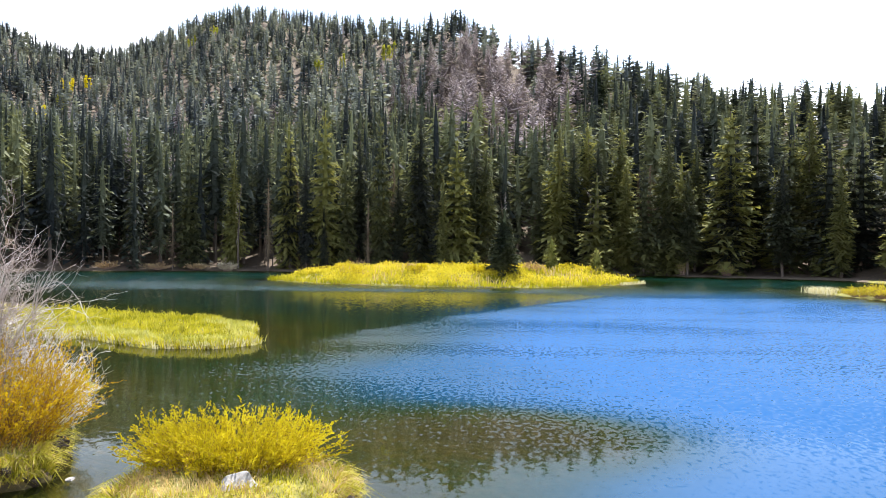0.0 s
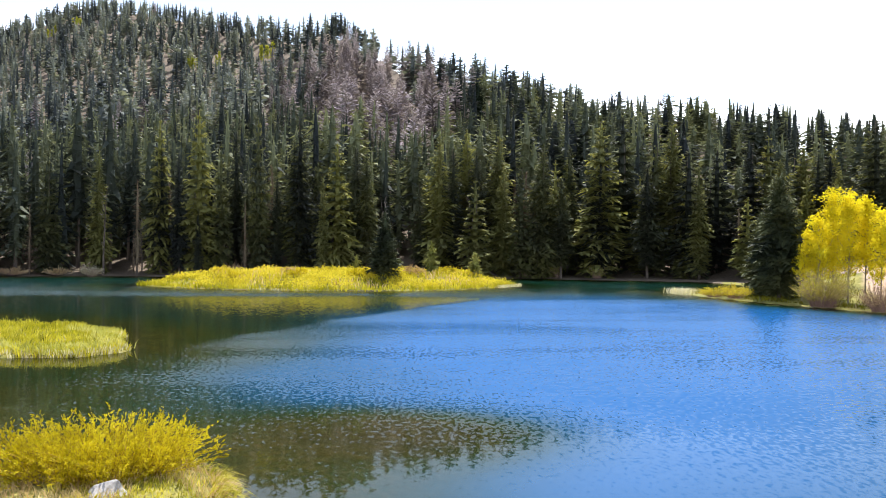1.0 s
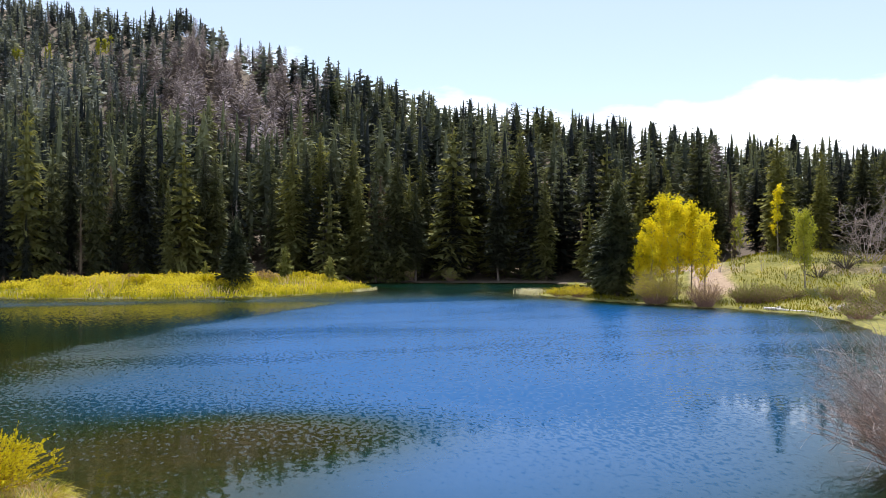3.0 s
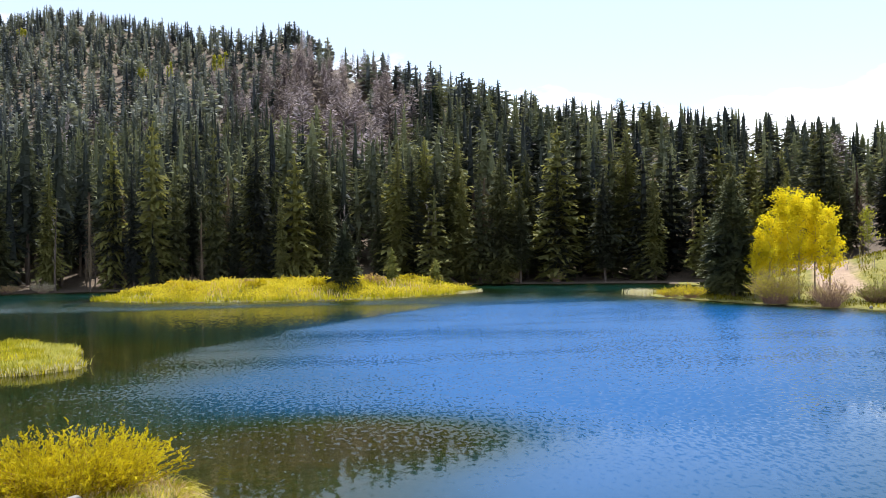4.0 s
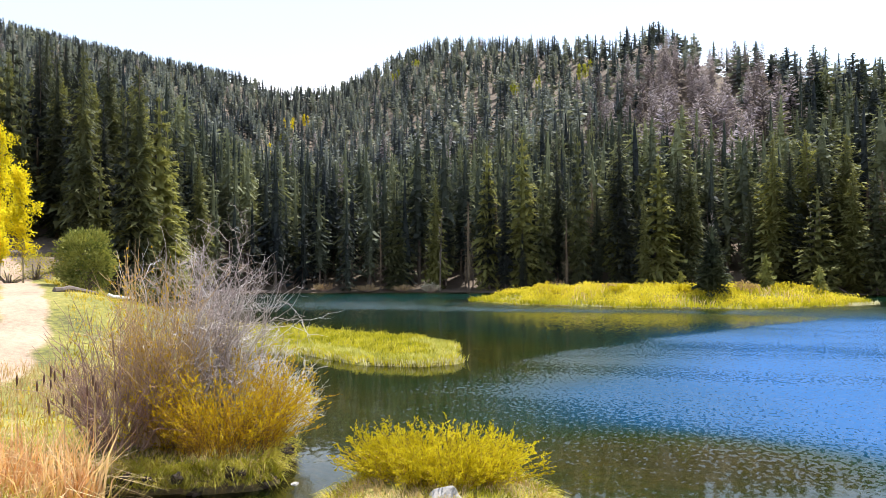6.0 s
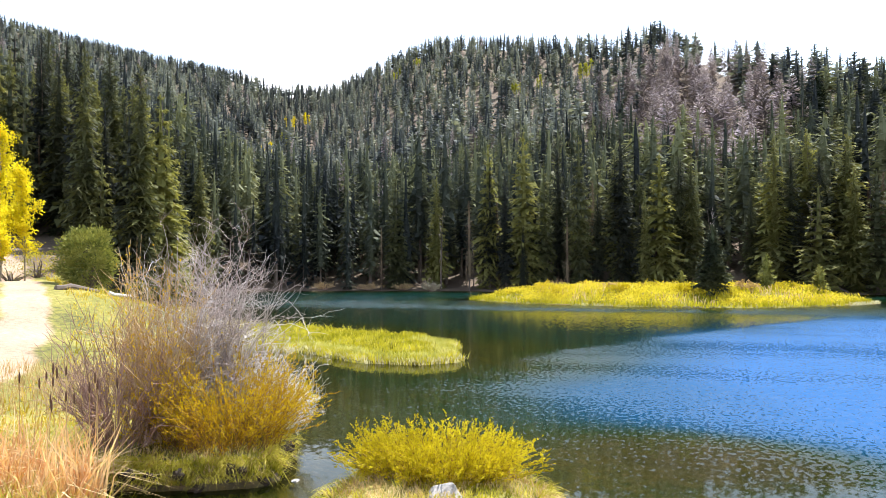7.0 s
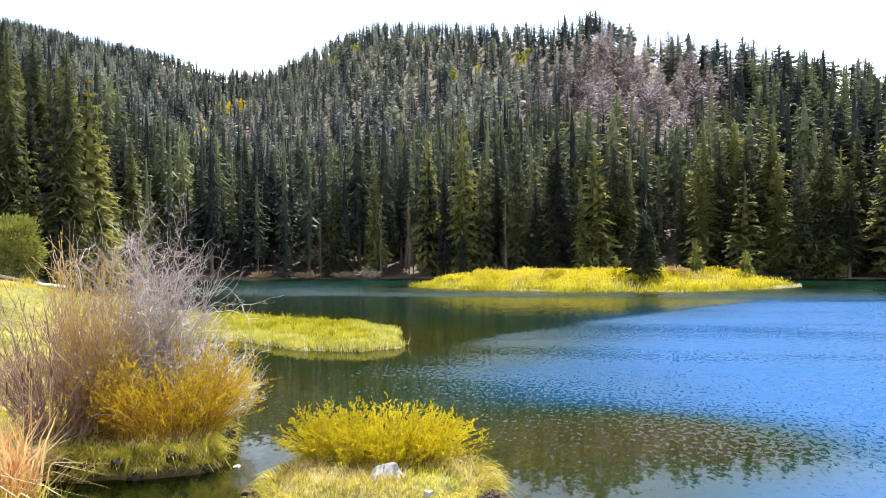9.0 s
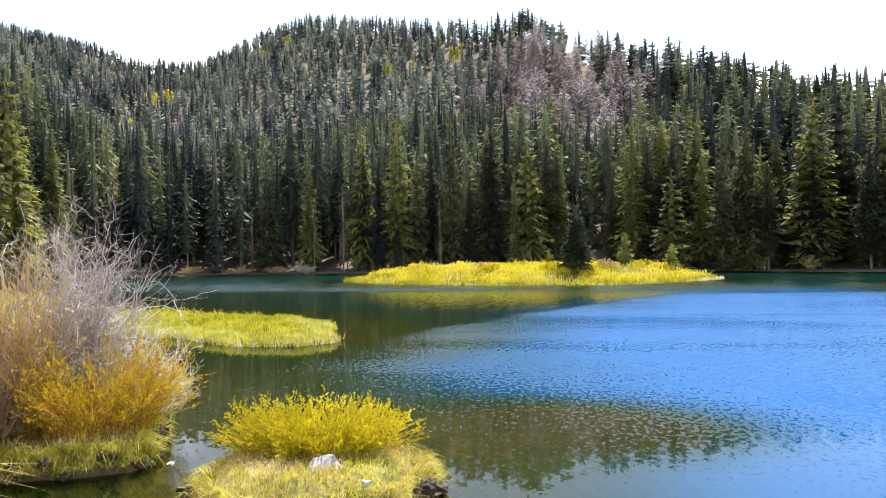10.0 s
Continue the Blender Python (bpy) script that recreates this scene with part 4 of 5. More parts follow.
def log(label, a, b, radius, mat=DEADWOOD, name="log"):
    p = np.linspace(a, b, 6)[None] + RNG.normal(0, radius * 0.35, (1, 6, 3))
    v, q, t = tubes(p, np.linspace(radius, radius * 0.6, 6)[None], 8)
    caps = [list(range(7, -1, -1)), list(range(40, 48))]
    me = bpy.data.meshes.new("log")
    me.from_pydata(v.tolist(), [], q.tolist() + caps)
    me.materials.append(mat)
    me.update()
    return tagged(new(name, me), label, "log")


def scatter(n, poly, margin=0.0):
    """Random places inside an outline, on the ground."""
    lo, hi = np.min(poly, 0), np.max(poly, 0)
    got = np.zeros((0, 2))
    while len(got) < n:
        c = RNG.uniform(lo, hi, (n * 2, 2))
        ok = inside(poly, c[:, 0], c[:, 1])
        if margin > -50:
            ok &= land_gap(c[:, 0], c[:, 1]) > margin
        got = np.concatenate([got, c[ok]])
    got = got[:n]
    return np.column_stack([got, ground_z(got[:, 0], got[:, 1])])


def clumped(p, size, keep):
    w = wobble(p[:, 0], p[:, 1], size, 3.0) + 0.4 * wobble(p[:, 0], p[:, 1], size * 0.37, 1.0)
    return p[w > np.quantile(w, 1 - keep)]


def rim_points(poly, n, reach=0.12, start=0.0):
    """Points along the water's edge of an outline, with the outward heading."""
    p = np.array(poly + poly[:1])
    seg = np.linalg.norm(np.diff(p, axis=0), axis=1)
    s = RNG.uniform(0, seg.sum(), n)
    k = np.searchsorted(np.cumsum(seg), s)
    f = ((s - np.concatenate([[0], np.cumsum(seg)])[k]) / seg[k])[:, None]
    q = p[k] * (1 - f) + p[k + 1] * f
    e = 0.05
    g = np.stack([land_gap(q[:, 0] + e, q[:, 1]) - land_gap(q[:, 0] - e, q[:, 1]), land_gap(q[:, 0], q[:, 1] + e) - land_gap(q[:, 0], q[:, 1] - e)], 1)
    g = unit(g)
    q = q + g * (RNG.uniform(start, reach, (n, 1)) - land_gap(q[:, 0], q[:, 1])[:, None])
    return np.column_stack([q, ground_z(q[:, 0], q[:, 1]).clip(0.05, 2) + 0.02]), np.arctan2(-g[:, 1], -g[:, 0])


def fringe(name, poly, n, mat, label, length=(0.05, 0.16), width=(0.008, 0.018), reach=0.22, start=0.0, lean=(0.5, 2.3)):
    """Grass that hangs over the edge of a cut bank."""
    p, a = rim_points(poly, n, reach, start)
    p[:, 2] = np.where(land_gap(p[:, 0], p[:, 1]) < 0, 0.0, p[:, 2])
    return stuff(name, blades(p, RNG.uniform(*length, n), RNG.uniform(*lean, n), RNG.uniform(*width, n), a + RNG.normal(0, 0.7, n)), mat, label, "grass")


# ---- the island ----
ISLE_FIR = leafy("dark_spruce_needles", (0.014, 0.019, 0.015), (0.034, 0.044, 0.026), (0.10, 0.11, 0.05), 0.3, 0.12)


def isle_z(x, y):
    return float(ground_z(np.array([x]), np.array([y]))[0]) - 0.05


spruce("dark full-skirted spruce on the grassy island", (-0.87, 53.4, isle_z(-0.87, 53.4)), 4.85, 1.5, 520, ISLE_FIR, seed=3, taper_p=0.8)
spruce("young green spruce on the grassy island", (2.6, 57.6, isle_z(2.6, 57.6)), 2.9, 0.85, 220, JUNIPER, seed=5, taper_p=0.8)
spruce("small light green spruce near the island's end", (6.0, 58.2, isle_z(6.0, 58.2)), 2.1, 0.8, 180, JUNIPER, seed=8, taper_p=0.7)
spruce("small spruce half hidden behind the island's shrubs", (-3.3, 61.5, isle_z(-3.3, 61.5)), 1.6, 0.75, 160, JUNIPER, seed=9)
p = clumped(scatter(5200, ISLAND, 0.5), 1.4, 0.72)
m = len(p)
st = np.repeat(p, 9, 0) + RNG.normal(0, 1, (m * 9, 3)) * [0.28, 0.28, 0.10] + [0, 0, 0.20] * RNG.uniform(0.2, 1.7, (m * 9, 1))
stuff("island_shrubs", leaves(st, RNG.normal(0, 0.6, (len(st), 3)) + [0, 0, 0.7], RNG.uniform(0.08, 0.2, len(st)), RNG.uniform(0.05, 0.11, len(st))), ISLAND_LEAF, "low yellow-green willow scrub covering the island", "scrub")
p = scatter(9000, ISLAND, 0.05)
stuff("island_grass", blades(p, RNG.uniform(0.2, 0.5, len(p)), RNG.uniform(0.1, 0.7, len(p)), RNG.uniform(0.04, 0.08, len(p))), SEDGE, "yellow-green grass on the island", "grass")
p = clumped(scatter(3000, ISLAND, 0.3), 2.2, 0.3)
stuff("island_dry_grass", blades(p, RNG.uniform(0.3, 0.65, len(p)), RNG.uniform(0.1, 0.6, len(p)), RNG.uniform(0.04, 0.08, len(p))), STRAW, "tan dry grass tufts on the island", "grass")
for x, y, w, h, mt in [(1.2, 53.6, 1.0, 0.9, STRAW), (-6.6, 52.6, 1.1, 0.75, WILLOW), (-2.6, 52.4, 0.9, 0.7, WILLOW), (3.6, 55.2, 1.0, 0.8, ISLAND_LEAF), (-12.0, 54.6, 1.3, 0.7, ISLAND_LEAF), (-9.2, 55.6, 1.3, 0.9, ISLAND_LEAF), (-14.4, 54.8, 1.2, 0.6, ISLAND_LEAF), (-10.6, 53.0, 1.0, 0.6, WILLOW), (-5.0, 55.0, 1.3, 0.8, ISLAND_LEAF), (-7.4, 54.2, 1.1, 0.7, STRAW), (4.9, 56.6, 0.9, 0.6, ISLAND_LEAF), (0.4, 55.6, 1.1, 0.8, ISLAND_LEAF), (6.6, 58.4, 0.9, 0.5, WILLOW)]:
    x, y = x * 1.08, 51.3 + (y - 50.5) * 1.35
    willow("island_willow", "rounded yellow-green willow on the island" if mt is not STRAW else "tan willow still in bud on the island", (x, y, float(ground_z(np.array([x]), np.array([y]))[0])), 60, 0.3, h, w * 0.6, mt, TWIG, 14, (0.12, 0.06), group="island willows", thick=0.012)
x = RNG.uniform(-11.5, -6.4, 300)
p = np.column_stack([x, 50.55 + 0.11 * (x + 4) ** 2 * 0.3 + RNG.normal(0, 0.18, 300), 0 * x - 0.05])
x2 = RNG.uniform(7.4, 9.6, 260)
p2 = np.column_stack([x2, 55.2 + (x2 - 7.4) * 1.2 + RNG.normal(0, 0.3, 260), 0 * x2])
p = np.concatenate([p, p2])
stuff("island_reeds", blades(p, RNG.uniform(0.12, 0.3, len(p)), RNG.uniform(0.2, 1.0, len(p)), 0.06), PALE_REED, "bleached dead reeds along the island's edge", "reeds")

# ---- the sedge spit ----
SPIT = [(-21.0, 31.0), (-14.5, 28.7), (-11.2, 27.2), (-8.9, 25.0), (-7.6, 21.8), (-8.4, 20.4), (-10.1, 20.6), (-13.2, 22.4), (-16.0, 23.5), (-21.0, 26.0)]
p = scatter(15000, SPIT, 0.02)
h = RNG.uniform(0.05, 0.16, len(p)) * (1 + 0.45 * wobble(p[:, 0], p[:, 1], 1.2))
stuff("spit_sedge", blades(p, h, RNG.uniform(0.1, 0.8, len(p)), RNG.uniform(0.018, 0.04, len(p))), SEDGE, "bright green sedge on the low spit", "grass")
rim = p[(land_gap(p[:, 0], p[:, 1]) < 0.8) & (p[:, 1] < 26)][:2200]
rim = np.repeat(rim, 2, 0) + RNG.normal(0, 0.12, (len(rim) * 2, 3)) * [1, 1, 0]
stuff("spit_rim_sedge", blades(rim, RNG.uniform(0.12, 0.29, len(rim)), RNG.uniform(0.1, 0.7, len(rim)), RNG.uniform(0.02, 0.04, len(rim))), leafy("pale_sedge", (0.26, 0.27, 0.06), (0.44, 0.44, 0.12), (0.62, 0.58, 0.26), 1.5, 0.5), "taller pale-tipped sedge rimming the spit", "grass")

q = scatter(130, SPIT, 0.1)
p = np.repeat(q, 16, 0) + RNG.normal(0, 0.10, (130 * 16, 3)) * [1, 1, 0]
stuff("spit_tussocks", blades(p, RNG.uniform(0.14, 0.36, len(p)), RNG.uniform(0.2, 0.9, len(p)), RNG.uniform(0.016, 0.032, len(p))), MOSS, "uneven tussocks of yellow-green sedge on the spit", "grass")
fringe("spit_edge_sedge", SPIT[2:9], 2600, SEDGE, "green sedge growing out into the shallows", (0.10, 0.24), (0.02, 0.04), 0.4, -0.12, (0.1, 0.9))
fringe("spit_pale_reeds", SPIT[3:9], 2000, PALE_REED, "bleached reed stubble at the spit's waterline", (0.06, 0.18), (0.02, 0.035), 0.2, -0.1, (0.1, 0.8))
fringe("island_edge_sedge", ISLAND, 3000, SEDGE, "yellow-green sedge at the island's edge", (0.15, 0.32), (0.04, 0.08), 0.5, -0.1, (0.1, 0.9))

# ---- the islet with the yellow willow ----
willow("yellow_willow", "bright yellow willow bush in new leaf on the islet", (-3.33, 8.72, 0.34), 560, 0.72, 0.76, 0.54, WILLOW, TWIG_GOLD, 30, (0.038, 0.016), squash=(1.16, 0.75), thick=0.004, lo=0.2, low=0.62)
rock("pale grey angular rock lying on the islet's grass", (-2.90, 7.86, 0.42), (0.72, 0.5, 0.34), turn=0.5, seed=1)
rock("small pale stone in the islet's grass", (-2.3, 7.45, 0.43), (0.16, 0.12, 0.1), turn=0.2, seed=4)
p = clumped(scatter(5600, ISLET, 0.02), 0.35, 0.7)
stuff("islet_grass", blades(p, RNG.uniform(0.03, 0.11, len(p)), RNG.uniform(0.2, 1.1, len(p)), RNG.uniform(0.006, 0.014, len(p))), MOSS, "short yellow-green grass on the islet", "grass")
clods("islet_soil", ISLET, 90, "dark crumbling soil along the islet's edge")
fringe("islet_fringe", ISLET, 3000, MOSS, "grass hanging over the islet's edge", (0.06, 0.2))
fringe("islet_dry_fringe", ISLET, 2000, STRAW, "dry grass hanging over the islet's edge")
p = clumped(scatter(4600, ISLET, 0.0), 0.45, 0.7)
stuff("islet_dry_grass", blades(p, RNG.uniform(0.04, 0.13, len(p)), RNG.uniform(0.3, 1.3, len(p)), RNG.uniform(0.005, 0.012, len(p))), STRAW, "matted dry grass on the islet", "grass")

# ---- the left bank: shrubs, cattails ----
willow("golden_willow", "dense golden willow bush in new leaf on the bank", (-7.05, 9.46, 0.34), 480, 0.9, 1.72, 0.92, WILLOW_GOLD, TWIG_GOLD, 38, (0.038, 0.016), squash=(1.0, 0.8), thick=0.005, lo=0.05, low=0.34)
willow("tan_willow", "tall tan willow with sparse yellow buds", (-8.0, 9.15, 0.4), 150, 0.34, 3.15, 0.50, WILLOW_GOLD, TWIG_TAN, 7, (0.05, 0.022), squash=(1.0, 0.9), thick=0.011, lo=0.55, side=5, low=0.5, apart=True)
willow("brown_willow", "leafless brown willow thicket beside the golden bush", (-8.25, 8.75, 0.4), 130, 0.45, 2.2, 0.85, None, TWIG, 0, thick=0.011, side=6, low=0.45, apart=True)
dead_shrub("dead_willow", "dead willow with tangled bleached grey limbs", (-7.75, 10.15, 0.4), 80, 3.3, 0.8, TWIG_GREY, thick=0.013, per=10, twig_len=0.20, bend=0.34)
dead_shrub("bleached_limbs", "bleached white dead limbs leaning over the water", (-7.95, 10.2, 0.6), 34, 2.8, 1.0, DEADWOOD, thick=0.015, per=8, lean=(0.15, 0.35), bend=0.34, twig_len=0.20)
dead_shrub("white_brush", "bleached white tangle of drooping dead twigs", (-6.80, 10.55, 0.33), 64, 1.3, 0.24, DEADWOOD, thick=0.011, per=10, lean=(0.16, 0.0), twig_len=0.2)
BANK = [(-9.3, 7.3), (-8.2, 7.95), (-6.7, 8.33), (-6.1, 8.7), (-5.85, 9.15), (-6.2, 9.7), (-6.55, 10.4), (-7.1, 11.2), (-8.2, 13.2), (-10.5, 13.0), (-11.5, 9.0)]
p = scatter(7500, BANK, 0.0)
stuff("bank_grass", blades(p, RNG.uniform(0.025, 0.08, len(p)), RNG.uniform(0.3, 1.2, len(p)), RNG.uniform(0.008, 0.016, len(p))), MOSS, "mossy grass on the undercut bank", "grass")
EDGE = [(-9.2, 7.4), (-8.2, 7.9), (-6.7, 8.28), (-6.05, 8.68), (-5.8, 9.15), (-6.15, 9.7), (-6.5, 10.4), (-7.1, 11.2)]
clods("bank_soil", EDGE, 70, "dark crumbling soil and roots of the undercut bank")
fringe("bank_fringe", EDGE, 8000, MOSS, "mossy grass hanging over the cut bank", (0.06, 0.2))
fringe("bank_dry_fringe", EDGE, 1800, STRAW, "dry grass hanging over the cut bank")
p = clumped(scatter(4200, BANK, 0.0), 0.5, 0.7)
stuff("bank_dry_grass", blades(p, RNG.uniform(0.05, 0.15, len(p)), RNG.uniform(0.3, 1.3, len(p)), RNG.uniform(0.006, 0.013, len(p))), STRAW, "matted dry grass on the bank", "grass")
rock("flat pinkish stone at the bank's edge", (-5.62, 9.15, 0.0), (0.22, 0.14, 0.06), turn=0.3, seed=6)
TUFT = [(-10.4, 15.4), (-8.5, 14.6), (-8.2, 13.3), (-9.6, 13.2)]
p = scatter(700, TUFT, 0.0)
stuff("inlet_sedge", blades(p, RNG.uniform(0.2, 0.5, len(p)), RNG.uniform(0.2, 0.8, len(p)), RNG.uniform(0.014, 0.03, len(p))), SEDGE, "green sedge tufts in the inlet", "grass")
p = scatter(3400, REEDS, -60)
p[:, 2] = np.maximum(p[:, 2], -0.05)
stuff("cattail_leaves", blades(p, RNG.uniform(0.35, 1.3, len(p)) ** 1.1, RNG.uniform(0.05, 0.7, len(p)), RNG.uniform(0.014, 0.034, len(p))), CATTAIL_LEAF, "dry orange-tan cattail leaves by the bank", "reeds")
p = scatter(1300, REEDS, -60)
p[:, 2] = np.maximum(p[:, 2], -0.05)
stuff("broken_cattail_leaves", blades(p, RNG.uniform(0.45, 1.05, len(p)), RNG.uniform(0.9, 1.9, len(p)), RNG.uniform(0.016, 0.034, len(p))), STRAW, "bent and broken pale cattail leaves by the bank", "reeds")
for n in range(36):
    q = scatter(1, [(-8.9, 7.5), (-7.3, 7.6), (-7.0, 6.8), (-8.6, 6.0), (-9.8, 6.3)], -60)[0]
    h = float(RNG.uniform(1.5, 1.95))
    cat = thing("cattail", "dry cattail stalk with a dark brown seed spike", "cattail", "cattails", (q[0], q[1], max(q[2], 0.0)), float(RNG.uniform(0, 6)))
    lean = RNG.normal(0, 0.06, 2)
    path = np.array([[[lean[0] * s * s, lean[1] * s * s, h * s] for s in np.linspace(0, 1, 5)]])
    part("stalk", tubes(path, taper(path, 0.006, 0.003), 4), STRAW, cat)
    tip = path[0, -1]
    sp = np.array([[tip * [1, 1, 0] * 0.9 + [0, 0, tip[2] - 0.24 + 0.14 * s] for s in np.linspace(0, 1, 5)]])
    part("spike", tubes(sp, np.array([[0.005, 0.012, 0.013, 0.012, 0.005]]), 7), SPIKE, cat, "dark brown seed spike", True)

# ---- the left meadow ----
MEADOW = [(-13, 5), (-9, 12), (-11, 16), (-16, 23), (-21, 31), (-26, 34), (-36, 44), (-42, 40), (-40, 30), (-30, 20), (-20, 10)]
p = scatter(15000, MEADOW, 0.1)
p = p[line_gap(TRAIL, p[:, 0], p[:, 1], False) > 1.4]
stuff("meadow_grass", blades(p, RNG.uniform(0.05, 0.20, len(p)), RNG.uniform(0.2, 1.0, len(p)), RNG.uniform(0.02, 0.05, len(p))), leafy("meadow_blades", (0.26, 0.23, 0.02), (0.50, 0.39, 0.045), (0.66, 0.50, 0.12), 0.4, 0.45), "short sunlit meadow grass, green and straw", "grass")
p = scatter(2600, [(-15, 9), (-9.5, 12.5), (-10.5, 14), (-14, 17), (-18, 14)], 0.1)
stuff("meadow_straw", blades(p, RNG.uniform(0.15, 0.5, len(p)), RNG.uniform(0.1, 0.7, len(p)), RNG.uniform(0.01, 0.02, len(p))), STRAW, "dry straw grass beside the trail", "grass")


def juniper(label, at, height, width, mat, n=2200, name="juniper"):
    """Round evergreen bush of many upright sprays over a short stem."""
    ob = thing(name, label, "shrub", "meadow shrubs", at)
    stem = rods(14, 0.15, height * 0.7, width * 0.4, k=5)
    for one in stem:
        part("stem", tubes(one[None], taper(one[None], 0.05, 0.015), 5), BARK, ob)
    a, c = RNG.uniform(0, 2 * np.pi, 70), RNG.uniform(-0.9, 0.97, 70)
    rr_ = np.sqrt(1 - c ** 2) * RNG.uniform(0.75, 1.1, 70)
    clump = np.stack([np.cos(a) * rr_ * width * 0.38, np.sin(a) * rr_ * width * 0.38, height * (0.47 + 0.40 * c)], 1)
    i = RNG.integers(70, size=n)
    pts = clump[i] + RNG.normal(0, 1, (n, 3)) * [width * 0.055, width * 0.055, height * 0.05]
    way = unit(clump[i] - [0, 0, height * 0.4]) + unit(pts - clump[i]) * 0.9 + [0, 0, 0.35] + RNG.normal(0, 0.25, (n, 3))
    part("foliage", leaves(pts, way, RNG.uniform(0.03, 0.07, n) * height, RNG.uniform(0.014, 0.03, n) * height), mat, ob)
    return ob


juniper("round olive-green juniper bush at the meadow's edge", spot(45.7, 40.5, -0.1), 3.3, 3.1, JUNIPER, 7000)
juniper("small olive shrub beside the round juniper", spot(42.6, 40.0, -0.1), 1.3, 1.6, JUNIPER, 900)
juniper("dark green juniper on the grassy slope", spot(-40.9, 48.2, -0.1), 1.3, 1.8, NEEDLE, 900)
juniper("dark green juniper at the top of the rise", spot(-42.6, 50.0, -0.1), 1.8, 2.2, NEEDLE, 1100)
juniper("low sage-green shrub at the forest edge", spot(50.3, 44.5, -0.1), 1.4, 2.0, JUNIPER, 900)
juniper("low green shrub in front of the forest", spot(48.8, 46.5, -0.1), 1.6, 1.7, MOSS, 900)
for az, r, h, w in [(50.9, 46.5, 9.0, 3.2), (49.5, 44.5, 5.8, 2.7), (50.9, 43.5, 3.9, 2.4), (52.6, 46.8, 8.0, 3.2)]:
    aspen("slender aspen with bright yellow leaves by the dark forest", spot(az, r, -0.1), h, w, ASPEN, 3600)
log("weathered grey log lying on the meadow", spot(47.8, 36.0, 0.12), spot(45.0, 37.0, 0.15), 0.16, BARK)
log("fallen branch beside the juniper", spot(44.4, 36.5, 0.1), spot(42.6, 37.0, 0.25), 0.08)

# ---- the right shore ----
for az, r, h, w, n in [(-28.9, 45.8, 3.9, 1.7, 1700), (-29.9, 45.4, 4.9, 2.9, 3200), (-30.8, 46.4, 5.6, 3.1, 3600), (-31.7, 45.3, 5.8, 3.2, 4000), (-32.7, 46.3, 5.4, 3.0, 3400), (-33.6, 45.2, 4.8, 2.3, 2600)]:
    aspen("young aspen in bright yellow leaf on the shore", spot(az, r, -0.1), h, w, ASPEN, n, group="shore aspens")
aspen("pale yellow-green aspen on the grassy slope", spot(-40.1, 46.0, -0.1), 4.7, 2.5, ASPEN_PALE, 3000, group="shore aspens")
aspen("slim yellow aspen in front of the conifers", spot(-38.4, 54.0, -0.1), 4.3, 1.5, ASPEN, 1200, group="shore aspens")
aspen("greyish sapling coming into leaf", spot(-35.9, 55.0, -0.1), 3.4, 1.5, ASPEN_PALE, 500, group="shore aspens")
spruce("dark shaggy spruce standing at the point", spot(-27.5, 47.6, -0.05), 7.2, 1.8, 560, ISLE_FIR, seed=12, group="point spruces", taper_p=0.55, low=0.06)
spruce("smaller dark spruce behind the point", spot(-26.3, 50.0, -0.05), 5.2, 1.4, 340, ISLE_FIR, seed=13, group="point spruces", taper_p=0.6)
willow("shore_willow", "olive-grey willow bush below the aspens", spot(-30.2, 43.2), 280, 0.6, 2.1, 1.15, MOSS, TWIG, 16, (0.07, 0.03), group="shore willows", thick=0.012)
willow("shore_willow", "bare reddish-brown willow bush at the water", spot(-33.6, 41.6), 200, 0.4, 1.7, 0.9, STRAW, TWIG, 4, (0.06, 0.03), group="shore willows", thick=0.011)
willow("shore_willow", "low yellow-green willow near the point", spot(-24.6, 47.6), 120, 0.4, 0.9, 0.8, ISLAND_LEAF, TWIG, 10, (0.09, 0.04), group="shore willows", thick=0.010)
willow("shore_willow", "low yellow-green willow near the point", spot(-23.2, 49.0), 90, 0.35, 0.7, 0.7, ISLAND_LEAF, TWIG, 10, (0.09, 0.04), group="shore willows", thick=0.010)
for az, r, h in [(-36.3, 43.4, 1.1), (-37.0, 43.2, 1.2), (-37.7, 43.4, 1.05), (-38.4, 44.2, 0.9), (-39.2, 44.4, 0.5), (-42.3, 43.0, 0.9), (-44.0, 39.5, 1.1), (-43.4, 36.0, 0.9), (-45.2, 43.0, 1.2)]:
    willow("slope_brush", "sparse brown brush on the grassy slope", spot(az, r), 150, 0.45, h, 0.75, JUNIPER, TWIG, 6, (0.08, 0.035), group="slope brush", thick=0.012)
for az, r, h in [(-34.6, 50.5, 1.6), (-35.5, 51.0, 1.9), (-36.2, 50.0, 1.4), (-37.4, 49.5, 1.7), (-38.9, 48.0, 1.9)]:
    willow("sapling", "thin bare sapling on the grassy rise", spot(az, r), 4, 0.06, h, 0.22, MOSS, TWIG_GREY, 9, (0.07, 0.03), group="saplings", thick=0.014, cat="sapling")
dead_shrub("bare_tree", "leafless grey deciduous tree before the conifers", spot(-43.9, 52.0), 16, 4.6, 1.7, TWIG_GREY, thick=0.035, per=9, bend=0.3)
RIGHT = [(24.6, 27.5), (24.9, 30.0), (22.4, 35.8), (20.2, 41.0), (18.7, 49.3), (24.0, 53.0), (31.0, 58.0), (44.0, 44.0), (42.0, 28.0), (30.0, 24.0)]
p = clumped(scatter(24000, RIGHT, 0.02), 1.3, 0.8)
p = p[line_gap(TRAIL_EAST, p[:, 0], p[:, 1], False) > 1.4]
